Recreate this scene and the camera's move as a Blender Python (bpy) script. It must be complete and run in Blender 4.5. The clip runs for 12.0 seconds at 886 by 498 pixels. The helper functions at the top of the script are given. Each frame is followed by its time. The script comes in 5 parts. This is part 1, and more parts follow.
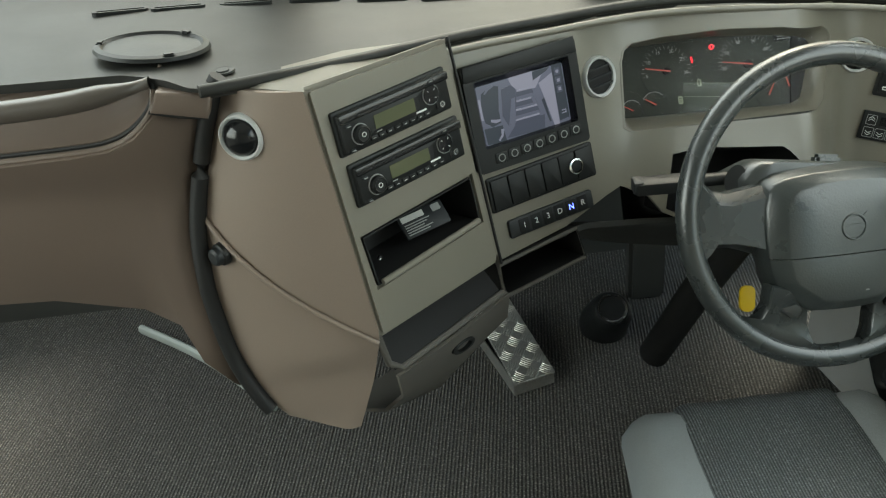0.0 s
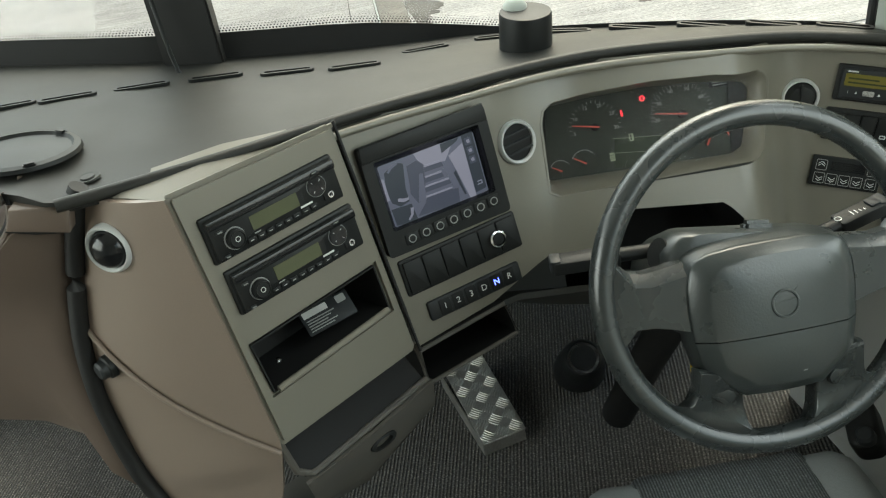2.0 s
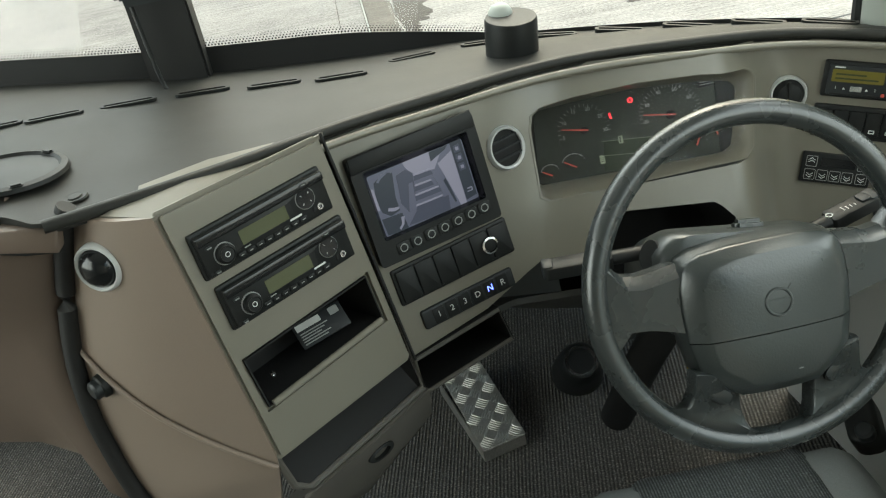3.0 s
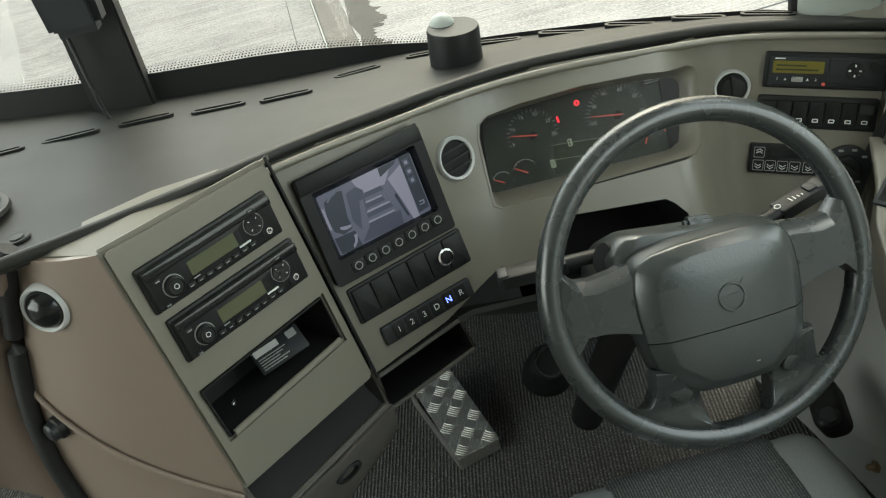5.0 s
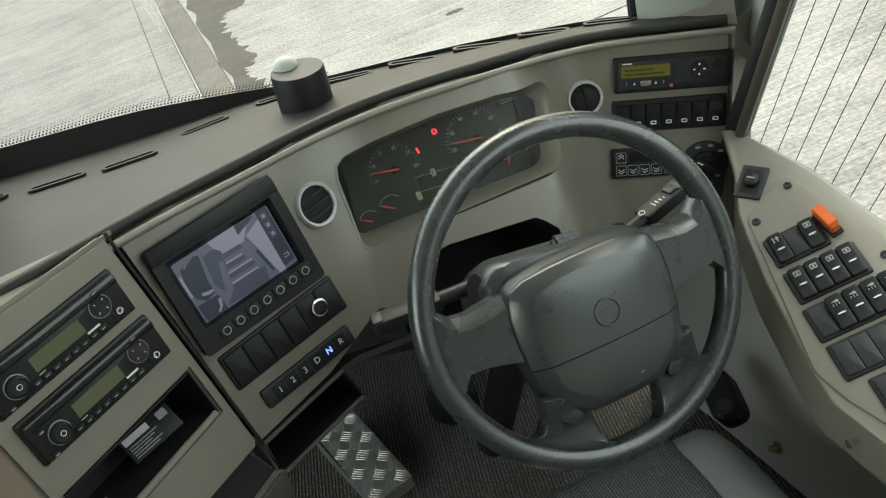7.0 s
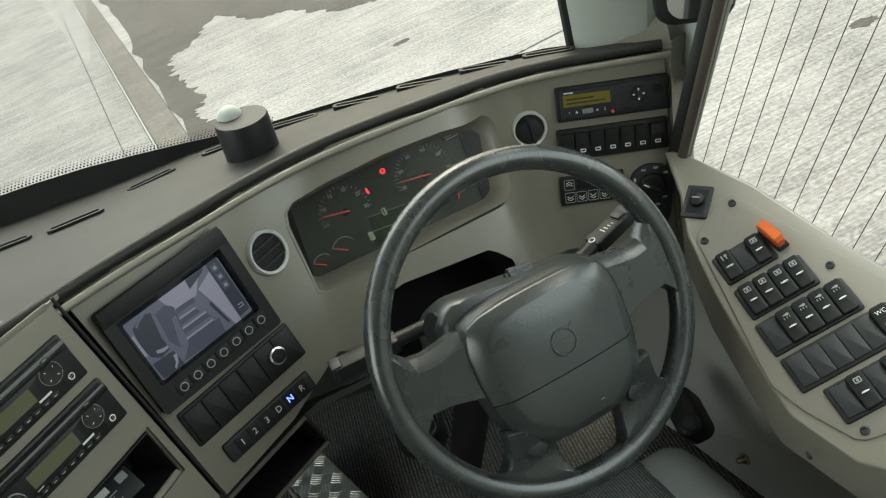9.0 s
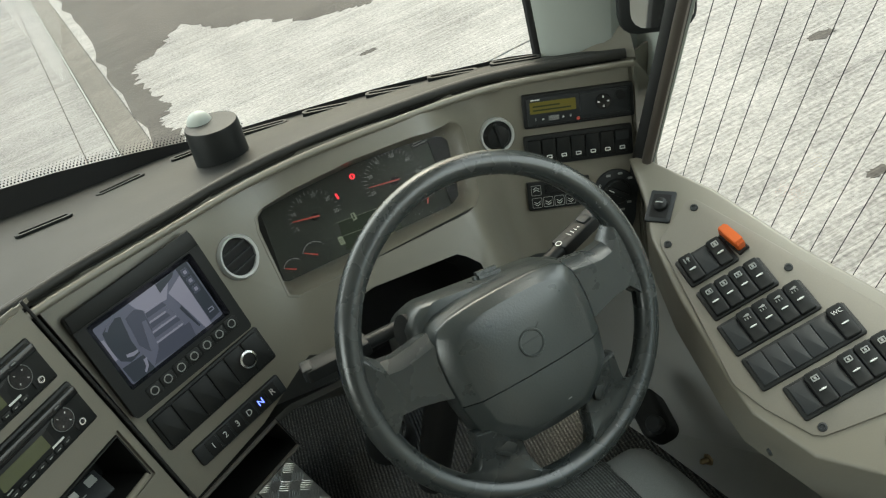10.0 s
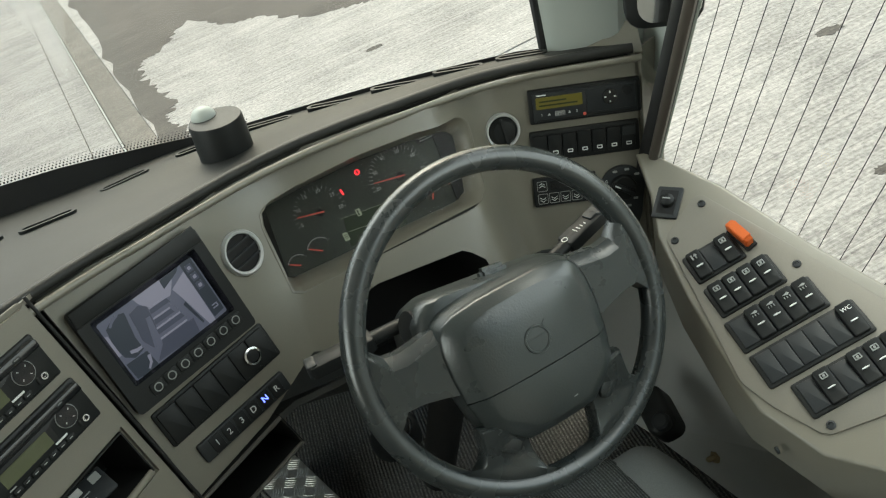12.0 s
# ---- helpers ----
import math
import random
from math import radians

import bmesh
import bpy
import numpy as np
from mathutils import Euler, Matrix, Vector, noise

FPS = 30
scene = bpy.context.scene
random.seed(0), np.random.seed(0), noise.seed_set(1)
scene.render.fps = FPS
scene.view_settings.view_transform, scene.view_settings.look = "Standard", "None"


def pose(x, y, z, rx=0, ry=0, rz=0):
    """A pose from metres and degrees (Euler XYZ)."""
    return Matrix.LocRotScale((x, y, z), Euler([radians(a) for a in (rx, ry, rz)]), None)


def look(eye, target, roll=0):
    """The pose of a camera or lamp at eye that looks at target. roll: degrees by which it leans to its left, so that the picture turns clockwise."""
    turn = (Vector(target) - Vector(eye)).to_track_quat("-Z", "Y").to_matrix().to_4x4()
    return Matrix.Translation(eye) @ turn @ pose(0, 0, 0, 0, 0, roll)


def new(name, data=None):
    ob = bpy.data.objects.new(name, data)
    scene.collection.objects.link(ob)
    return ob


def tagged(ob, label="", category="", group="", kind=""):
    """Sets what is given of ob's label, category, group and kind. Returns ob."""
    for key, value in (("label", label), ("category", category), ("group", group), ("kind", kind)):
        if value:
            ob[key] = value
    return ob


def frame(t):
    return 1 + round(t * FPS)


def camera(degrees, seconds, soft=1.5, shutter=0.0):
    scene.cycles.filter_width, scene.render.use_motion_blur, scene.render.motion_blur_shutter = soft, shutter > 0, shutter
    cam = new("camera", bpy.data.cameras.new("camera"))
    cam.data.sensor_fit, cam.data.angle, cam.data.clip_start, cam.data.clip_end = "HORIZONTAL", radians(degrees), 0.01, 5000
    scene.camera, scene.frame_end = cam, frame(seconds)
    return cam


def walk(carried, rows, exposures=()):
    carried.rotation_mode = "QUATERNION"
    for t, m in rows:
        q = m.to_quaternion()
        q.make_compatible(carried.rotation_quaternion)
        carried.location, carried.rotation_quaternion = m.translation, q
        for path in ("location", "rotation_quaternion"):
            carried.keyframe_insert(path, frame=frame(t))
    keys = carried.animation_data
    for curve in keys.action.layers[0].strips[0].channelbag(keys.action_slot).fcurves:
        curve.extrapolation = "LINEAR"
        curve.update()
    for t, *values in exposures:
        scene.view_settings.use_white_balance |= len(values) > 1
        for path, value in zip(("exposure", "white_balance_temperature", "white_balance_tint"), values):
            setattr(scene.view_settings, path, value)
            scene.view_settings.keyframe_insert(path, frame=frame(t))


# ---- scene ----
cam = camera(53.6, 12.0, soft=1.2)
PATH = [
    (0, (-0.559, -0.999, 1.563), (-0.553, 0.698, 0.503), -6.6),
    (0.5, (-0.449, -0.938, 1.575), (-0.415, 0.741, 0.489), -5.8),
    (1, (-0.393, -0.887, 1.582), (-0.45, 0.784, 0.483), -8.5),
    (1.5, (-0.38, -0.868, 1.585), (-0.44, 0.855, 0.572), -9.6),
    (2, (-0.372, -0.873, 1.591), (-0.428, 0.836, 0.554), -11.0),
    (2.5, (-0.366, -0.869, 1.591), (-0.428, 0.849, 0.569), -12.1),
    (4.5, (-0.355, -0.868, 1.593), (-0.355, 0.83, 0.536), -14.4),
    (5, (-0.336, -0.859, 1.597), (-0.32, 0.851, 0.561), -15.2),
    (5.5, (-0.31, -0.838, 1.594), (-0.251, 0.887, 0.583), -17.0),
    (6, (-0.297, -0.834, 1.59), (-0.168, 0.884, 0.574), -17.8),
    (6.5, (-0.288, -0.826, 1.587), (-0.103, 0.876, 0.554), -18.6),
    (7, (-0.277, -0.821, 1.586), (-0.043, 0.865, 0.536), -19.1),
    (9, (-0.258, -0.82, 1.597), (0.076, 0.863, 0.57), -21.2),
    (9.5, (-0.265, -0.829, 1.597), (0.124, 0.847, 0.576), -20.5),
    (10, (-0.268, -0.837, 1.6), (0.142, 0.827, 0.568), -20.0),
    (10.5, (-0.273, -0.844, 1.604), (0.163, 0.812, 0.571), -19.2),
    (11, (-0.267, -0.846, 1.607), (0.145, 0.823, 0.584), -19.8),
    (11.5, (-0.265, -0.83, 1.601), (0.117, 0.878, 0.633), -20.8),
    (12, (-0.266, -0.831, 1.595), (0.129, 0.835, 0.561), -20.2),
]
walk(cam, [(t, look(eye, target, roll)) for t, eye, target, roll in PATH], [(0.0, 0.8, 6850, -1.5), (1.0, 0.45, 6850, -1.2), (2.3, 0.74, 6850, -1.5), (5.0, 0.68, 6850, -1.0), (6.5, 0.58, 6850, -1.0), (9.0, 0.52, 6850, -1.3), (12.0, 0.5, 6850, -1.3)])

# ---- world and light ----
world = bpy.data.worlds.new("overcast_sky")
scene.world = world
world.use_nodes = True
wn = world.node_tree.nodes
sky = wn.new("ShaderNodeTexSky")
sky.sky_type, sky.sun_disc = "NISHITA", False
sky.sun_elevation, sky.sun_rotation = radians(48), radians(20)
sky.dust_density, sky.air_density = 4.0, 1.5
world.node_tree.links.new(sky.outputs["Color"], wn["Background"].inputs["Color"])
wn["Background"].inputs["Strength"].default_value = 0.15
sun = new("sun", bpy.data.lights.new("sun", "SUN"))
sun.data.energy, sun.data.angle, sun.data.color = 1.5, radians(25), (1.0, 0.97, 0.93)
sun.matrix_world = look((3, 4, 8), (0, 0, 0))


def window_light(name, eye, target, w, h, power):
    lamp = new(name, bpy.data.lights.new(name, "AREA"))
    lamp.data.shape, lamp.data.size, lamp.data.size_y = "RECTANGLE", w, h
    lamp.data.energy, lamp.data.color = power, (0.94, 0.98, 1.0)
    lamp.matrix_world = look(eye, target)
    return lamp


window_light("windscreen_daylight", (-0.75, 0.95, 1.85), (-0.55, -0.6, 0.75), 2.3, 0.8, 12.5)
window_light("side_window_daylight", (0.62, -0.35, 1.5), (-0.6, -0.1, 0.8), 1.6, 0.8, 7.5)
# the last lamp is an added fill from the left, for unseen door glass
window_light("unseen_door_fill", (-1.95, -0.2, 1.5), (-0.4, 0.0, 0.9), 1.6, 0.9, 13)


# ---- materials ----
def material(name, color, rough=0.5, metal=0.0, vary=0.12, grain=900.0, bump=0.15, stain=6.0, coat=0.0, spec=0.5):
    m = bpy.data.materials.new(name)
    m.use_nodes = True
    n, l = m.node_tree.nodes, m.node_tree.links
    b = n["Principled BSDF"]
    b.inputs["Roughness"].default_value, b.inputs["Metallic"].default_value = rough, metal
    b.inputs["Coat Weight"].default_value, b.inputs["Coat Roughness"].default_value = coat, 0.22
    b.inputs["Specular IOR Level"].default_value = spec
    tc = n.new("ShaderNodeTexCoord")
    big, fine = n.new("ShaderNodeTexNoise"), n.new("ShaderNodeTexNoise")
    big.inputs["Scale"].default_value, big.inputs["Detail"].default_value = stain, 6
    fine.inputs["Scale"].default_value, fine.inputs["Detail"].default_value = grain, 2
    for t in (big, fine):
        l.new(tc.outputs["Object"], t.inputs["Vector"])
    add = n.new("ShaderNodeMath")
    add.operation = "ADD"
    l.new(big.outputs["Fac"], add.inputs[0])
    l.new(fine.outputs["Fac"], add.inputs[1])
    ramp = n.new("ShaderNodeMapRange")
    ramp.inputs["From Min"].default_value, ramp.inputs["From Max"].default_value = 0.6, 1.4
    ramp.inputs["To Min"].default_value, ramp.inputs["To Max"].default_value = 1 - vary, 1 + vary
    l.new(add.outputs[0], ramp.inputs["Value"])
    mul = n.new("ShaderNodeVectorMath")
    mul.operation = "SCALE"
    mul.inputs[0].default_value = color
    l.new(ramp.outputs[0], mul.inputs["Scale"])
    l.new(mul.outputs[0], b.inputs["Base Color"])
    rr_ = n.new("ShaderNodeMapRange")
    rr_.inputs["To Min"].default_value, rr_.inputs["To Max"].default_value = max(0.02, rough - 0.08), min(1, rough + 0.1)
    l.new(big.outputs["Fac"], rr_.inputs["Value"])
    l.new(rr_.outputs[0], b.inputs["Roughness"])
    bp = n.new("ShaderNodeBump")
    bp.inputs["Strength"].default_value, bp.inputs["Distance"].default_value = bump, 0.0006
    l.new(fine.outputs["Fac"], bp.inputs["Height"])
    l.new(bp.outputs[0], b.inputs["Normal"])
    return m


def glowing(name, color, strength):
    m = bpy.data.materials.new(name)
    m.use_nodes = True
    b = m.node_tree.nodes["Principled BSDF"]
    b.inputs["Base Color"].default_value = (*[c * 0.3 for c in color], 1)
    b.inputs["Emission Color"].default_value = (*color, 1)
    b.inputs["Emission Strength"].default_value = strength
    b.inputs["Roughness"].default_value = 0.35
    return m


def clear(name, tint=(1, 1, 1), rough=0.0, mix=0.94):
    """Thin glass: mostly see-through, with a weak mirror on it."""
    m = bpy.data.materials.new(name)
    m.use_nodes = True
    n, l = m.node_tree.nodes, m.node_tree.links
    n.remove(n["Principled BSDF"])
    t, g, x = n.new("ShaderNodeBsdfTransparent"), n.new("ShaderNodeBsdfGlossy"), n.new("ShaderNodeMixShader")
    t.inputs["Color"].default_value = (*tint, 1)
    g.inputs["Roughness"].default_value = rough
    x.inputs["Fac"].default_value = 1 - mix
    l.new(t.outputs[0], x.inputs[1])
    l.new(g.outputs[0], x.inputs[2])
    l.new(x.outputs[0], n["Material Output"].inputs["Surface"])
    return m


# dash beige turned pinker: warm light reflected from the cab, put into the colour
CHEEK = material("beige_plastic_warm_reflection", (0.245, 0.192, 0.155), 0.32, vary=0.06, grain=700, bump=0.25, coat=0.3)
BEIGE = material("beige_dash_plastic", (0.205, 0.190, 0.154), 0.3, vary=0.06, grain=700, bump=0.25, coat=0.35)
BEIGE_IN = material("dull_beige_plastic", (0.19, 0.175, 0.145), 0.5, vary=0.06, grain=700)
PAD = material("grey_brown_soft_dash_pad", (0.0275, 0.0275, 0.0250), 0.5, spec=0.3, vary=0.12, grain=600, bump=0.4, stain=9)
BROWN = material("brown_dash_wall", (0.15, 0.113, 0.09), 0.42, vary=0.06, grain=700, bump=0.25)
LOWER = material("dark_taupe_plastic", (0.1, 0.092, 0.08), 0.5, vary=0.08)
BLACK = material("black_plastic", (0.013, 0.0142, 0.0142), 0.45, vary=0.15, bump=0.2, spec=0.3)
GLOSS = material("glossy_black_plastic", (0.008, 0.009, 0.01), 0.18, vary=0.1, bump=0.02)
BLANK = material("grey_black_switch_blank", (0.02, 0.023, 0.025), 0.45, vary=0.1, spec=0.4)
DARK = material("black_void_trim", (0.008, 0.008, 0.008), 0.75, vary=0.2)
SEAL = material("black_rubber_seal", (0.01, 0.01, 0.01), 0.6, vary=0.2)
WHEEL = material("grey_green_wheel_leather", (0.028, 0.033, 0.033), 0.26, spec=0.9, vary=0.12, grain=560, bump=0.22, stain=20)
HUB = material("grey_green_hub_plastic", (0.031, 0.037, 0.036), 0.29, spec=0.8, vary=0.1, grain=330, bump=0.4, stain=10)
CHROME = material("satin_chrome", (0.72, 0.73, 0.73), 0.2, 1.0, vary=0.05, bump=0.03)
ALU = material("aluminium_tread_plate", (0.62, 0.61, 0.57), 0.36, 0.8, vary=0.18, grain=200, bump=0.15, stain=25)
SILVER = material("satin_silver_ring", (0.62, 0.63, 0.62), 0.3, 0.0, vary=0.04, bump=0.03)
BRASS = material("dull_brass", (0.42, 0.33, 0.2), 0.4, 1.0, vary=0.2)
ORANGE = material("orange_fuse_plastic", (0.62, 0.12, 0.02), 0.4, vary=0.08)
YELLOW = material("yellow_plastic_tag", (0.75, 0.5, 0.01), 0.4, vary=0.08)
PILLAR = material("pale_grey_green_trim", (0.42, 0.45, 0.42), 0.5, vary=0.05)
GREYW = material("grey_kick_panel", (0.46, 0.46, 0.43), 0.55, vary=0.15)
LINING = material("light_grey_headlining", (0.5, 0.5, 0.48), 0.8, vary=0.08)
WHITE = material("white_print", (0.75, 0.76, 0.74), 0.5, vary=0.03)
GREYPRINT = material("grey_print", (0.3, 0.31, 0.3), 0.5, vary=0.05)
PAPER = material("worn_paper_label", (0.55, 0.55, 0.53), 0.6, vary=0.12, stain=60)
LCD = material("olive_lcd", (0.09, 0.1, 0.05), 0.22, vary=0.06, bump=0.02)
LCD_DARK = material("dark_green_lcd", (0.035, 0.045, 0.03), 0.2, vary=0.06, bump=0.02)
AMBER = glowing("amber_backlit_lcd", (0.28, 0.24, 0.03), 0.08)
# slight emission added to brighten the unlit needles; the tachograph LED shares it
RED = glowing("faint_red_glow", (0.7, 0.12, 0.09), 0.22)
REDLAMP = glowing("red_warning_lamp", (1.0, 0.03, 0.05), 1.0)
BLUE = glowing("blue_lit_letter", (0.1, 0.15, 1.0), 4.0)
GREENISH = glowing("pale_green_symbol", (0.40, 0.46, 0.33), 0.2)
SCREEN = glowing("bluish_screen_image", (0.19, 0.20, 0.31), 0.15)
SCREEN_DK = glowing("dark_blue_screen_image", (0.035, 0.05, 0.09), 0.12)
SCREEN_MID = glowing("mid_blue_screen_image", (0.10, 0.11, 0.19), 0.13)
SCREEN_LT = glowing("pale_screen_image", (0.38, 0.37, 0.51), 0.22)
GLASS = clear("window_glass", mix=0.985)
LENS = clear("cluster_lens", rough=0.12, mix=0.996)
DUSK = material("dark_brown_satin_plastic", (0.078, 0.066, 0.056), 0.3, vary=0.08, grain=700, bump=0.2)
WELL = material("dark_footwell_lining", (0.045, 0.046, 0.042), 0.6, vary=0.2, stain=12)
MIRROR = material("mirror_silver", (0.85, 0.85, 0.85), 0.02, 1.0, vary=0.01, bump=0.0)


def concrete(name, color, streak=1.0):
    m = bpy.data.materials.new(name)
    m.use_nodes = True
    n, l = m.node_tree.nodes, m.node_tree.links
    b = n["Principled BSDF"]
    geo, mp, mp2 = n.new("ShaderNodeNewGeometry"), n.new("ShaderNodeMapping"), n.new("ShaderNodeMapping")
    mp.inputs["Scale"].default_value = (0.8, 42.0, 1)
    mp.inputs["Rotation"].default_value = (0, 0, radians(-4))
    l.new(geo.outputs["Position"], mp.inputs["Vector"])
    l.new(geo.outputs["Position"], mp2.inputs["Vector"])
    a, c, d, e = (n.new("ShaderNodeTexNoise") for _ in range(4))
    a.inputs["Scale"].default_value, a.inputs["Detail"].default_value = 1.6, 9
    c.inputs["Scale"].default_value, c.inputs["Detail"].default_value = 0.55, 8
    d.inputs["Scale"].default_value, d.inputs["Detail"].default_value = 38, 5
    e.inputs["Scale"].default_value, e.inputs["Detail"].default_value = 2.3, 6
    l.new(mp.outputs[0], a.inputs["Vector"])
    for t in (c, d, e):
        l.new(mp2.outputs[0], t.inputs["Vector"])
    total = None
    for t, k in ((a, 1.25 * streak), (c, 0.75), (d, 1.3), (e, 0.6)):
        mm = n.new("ShaderNodeMath")
        mm.operation = "MULTIPLY_ADD"
        mm.inputs[1].default_value = k
        l.new(t.outputs["Fac"], mm.inputs[0])
        mm.inputs[2].default_value = -0.5 * k
        if total:
            ad = n.new("ShaderNodeMath")
            l.new(total, ad.inputs[0])
            l.new(mm.outputs[0], ad.inputs[1])
            total = ad.outputs[0]
        else:
            total = mm.outputs[0]
    one = n.new("ShaderNodeMath")
    one.inputs[1].default_value = 1.0
    l.new(total, one.inputs[0])
    sc = n.new("ShaderNodeVectorMath")
    sc.operation = "SCALE"
    sc.inputs[0].default_value = color
    l.new(one.outputs[0], sc.inputs["Scale"])
    l.new(sc.outputs[0], b.inputs["Base Color"])
    b.inputs["Roughness"].default_value = 0.85
    bp = n.new("ShaderNodeBump")
    bp.inputs["Strength"].default_value, bp.inputs["Distance"].default_value = 0.5, 0.01
    l.new(a.outputs["Fac"], bp.inputs["Height"])
    l.new(bp.outputs[0], b.inputs["Normal"])
    return m


CONCRETE = concrete("brushed_concrete", (0.43, 0.418, 0.388))
OLD_CONCRETE = concrete("older_grey_concrete", (0.33, 0.322, 0.302))
STRIP = concrete("darker_concrete_strip", (0.21, 0.195, 0.168), 0.4)
WET = concrete("damp_concrete", (0.118, 0.109, 0.095), 0.9)
JOINT = concrete("dirty_joint", (0.1, 0.09, 0.08), 0.2)


def ribbed(name, color, pitch, axis_turn, speck=0.5, bump=1.0):
    """Cloth with fine raised ribs and flecks."""
    m = bpy.data.materials.new(name)
    m.use_nodes = True
    n, l = m.node_tree.nodes, m.node_tree.links
    b = n["Principled BSDF"]
    b.inputs["Roughness"].default_value = 0.95
    geo, mp, w, f, k = n.new("ShaderNodeNewGeometry"), n.new("ShaderNodeMapping"), n.new("ShaderNodeTexWave"), n.new("ShaderNodeTexNoise"), n.new("ShaderNodeTexNoise")
    mp.inputs["Rotation"].default_value = (0, 0, radians(axis_turn))
    l.new(geo.outputs["Position"], mp.inputs["Vector"])
    for t in (w, f, k):
        l.new(mp.outputs[0], t.inputs["Vector"])
    w.inputs["Scale"].default_value, w.inputs["Distortion"].default_value = 0.314 / pitch, 0.6
    w.inputs["Detail Scale"].default_value = 6
    f.inputs["Scale"].default_value, f.inputs["Detail"].default_value = 260, 3
    k.inputs["Scale"].default_value = 5
    r = n.new("ShaderNodeMapRange")
    r.inputs["From Min"].default_value, r.inputs["From Max"].default_value = 0.5, 0.75
    r.inputs["To Min"].default_value, r.inputs["To Max"].default_value = 0.6, 0.6 + 2.2 * speck
    l.new(f.outputs["Fac"], r.inputs["Value"])
    mx = n.new("ShaderNodeMath")
    mx.operation = "MULTIPLY_ADD"
    mx.inputs[1].default_value, mx.inputs[2].default_value = 0.9, 0.45
    l.new(w.outputs["Fac"], mx.inputs[0])
    m2 = n.new("ShaderNodeMath")
    m2.operation = "MULTIPLY"
    l.new(mx.outputs[0], m2.inputs[0])
    l.new(r.outputs[0], m2.inputs[1])
    sc = n.new("ShaderNodeVectorMath")
    sc.operation = "SCALE"
    sc.inputs[0].default_value = color
    l.new(m2.outputs[0], sc.inputs["Scale"])
    l.new(sc.outputs[0], b.inputs["Base Color"])
    bp = n.new("ShaderNodeBump")
    bp.inputs["Strength"].default_value, bp.inputs["Distance"].default_value = bump, 0.003
    l.new(w.outputs["Fac"], bp.inputs["Height"])
    l.new(bp.outputs[0], b.inputs["Normal"])
    return m


CARPET = ribbed("ribbed_charcoal_carpet", (0.110, 0.104, 0.095), 0.0085, 8, 0.9, 1.0)
FABRIC = ribbed("ribbed_seat_fabric", (0.19, 0.206, 0.213), 0.005, 0, 0.3, 0.6)
FABRIC_EDGE = material("smooth_seat_cloth", (0.30, 0.322, 0.326), 0.9, vary=0.15, grain=500, bump=0.3, spec=0.2)


# ---- building helpers ----
def fr(c, yaw, lean, roll=0.0):
    """A frame on a panel: x to the right along it, y up along it, z out of it. yaw 0 faces -y; lean tips it back."""
    y, p = radians(yaw), radians(lean)
    n = Vector((math.sin(y) * math.cos(p), -math.cos(y) * math.cos(p), math.sin(p)))
    u = Vector((0, 0, 1)).cross(n).normalized()
    v = n.cross(u)
    a = radians(roll)
    u, v = u * math.cos(a) + v * math.sin(a), v * math.cos(a) - u * math.sin(a)
    m = Matrix((u, v, n)).transposed().to_4x4()
    m.translation = c
    return m


def thing(name, m, label="", category="", group="", kind=""):
    ob = new(name)
    ob.empty_display_size = 0.02
    ob.matrix_world = m
    return tagged(ob, label, category, group, kind)


def finish(bm, smooth=35):
    bmesh.ops.recalc_face_normals(bm, faces=bm.faces)
    for f in bm.faces:
        f.smooth = True
    for e in bm.edges:
        if len(e.link_faces) == 2 and e.calc_face_angle(0) > radians(smooth):
            e.smooth = False
    return bm


def part(name, bm, mat, parent=None, label="", smooth=35, at=None):
    finish(bm, smooth)
    me = bpy.data.meshes.new(name)
    bm.to_mesh(me)
    bm.free()
    me.materials.append(mat)
    ob = new(name, me)
    ob.parent = parent
    if at is not None:
        ob.matrix_basis = at
    return tagged(ob, label)


def rr(x0, y0, x1, y1, r, n=4):
    pts = []
    for cx, cy, a0 in ((x1 - r, y1 - r, 0), (x0 + r, y1 - r, 90), (x0 + r, y0 + r, 180), (x1 - r, y0 + r, 270)):
        for i in range(n + 1):
            a = radians(a0 + 90 * i / n)
            pts.append((cx + r * math.cos(a), cy + r * math.sin(a)))
    return pts


def ring_pts(cx, cy, r, n=32, squash=1.0):
    return [(cx + r * math.cos(2 * math.pi * i / n), cy + squash * r * math.sin(2 * math.pi * i / n)) for i in range(n)]


def prism(pts, z0, z1, bevel=0.0, seg=2):
    bm = bmesh.new()
    f = bm.faces.new([bm.verts.new((x, y, z0)) for x, y in pts])
    top = bmesh.ops.extrude_face_region(bm, geom=[f])
    vs = [g for g in top["geom"] if isinstance(g, bmesh.types.BMVert)]
    for v in vs:
        v.co.z = z1
    if bevel:
        es = [e for e in bm.edges if abs(e.verts[0].co.z - z1) < 1e-6 and abs(e.verts[1].co.z - z1) < 1e-6]
        bmesh.ops.bevel(bm, geom=es, offset=bevel, segments=seg, profile=0.5, affect="EDGES")
    return bm


def box(x0, y0, z0, x1, y1, z1, bevel=0.0):
    bm = prism([(x0, y0), (x1, y0), (x1, y1), (x0, y1)], z0, z1)
    if bevel:
        bmesh.ops.bevel(bm, geom=list(bm.edges), offset=bevel, segments=2, affect="EDGES")
    return bm


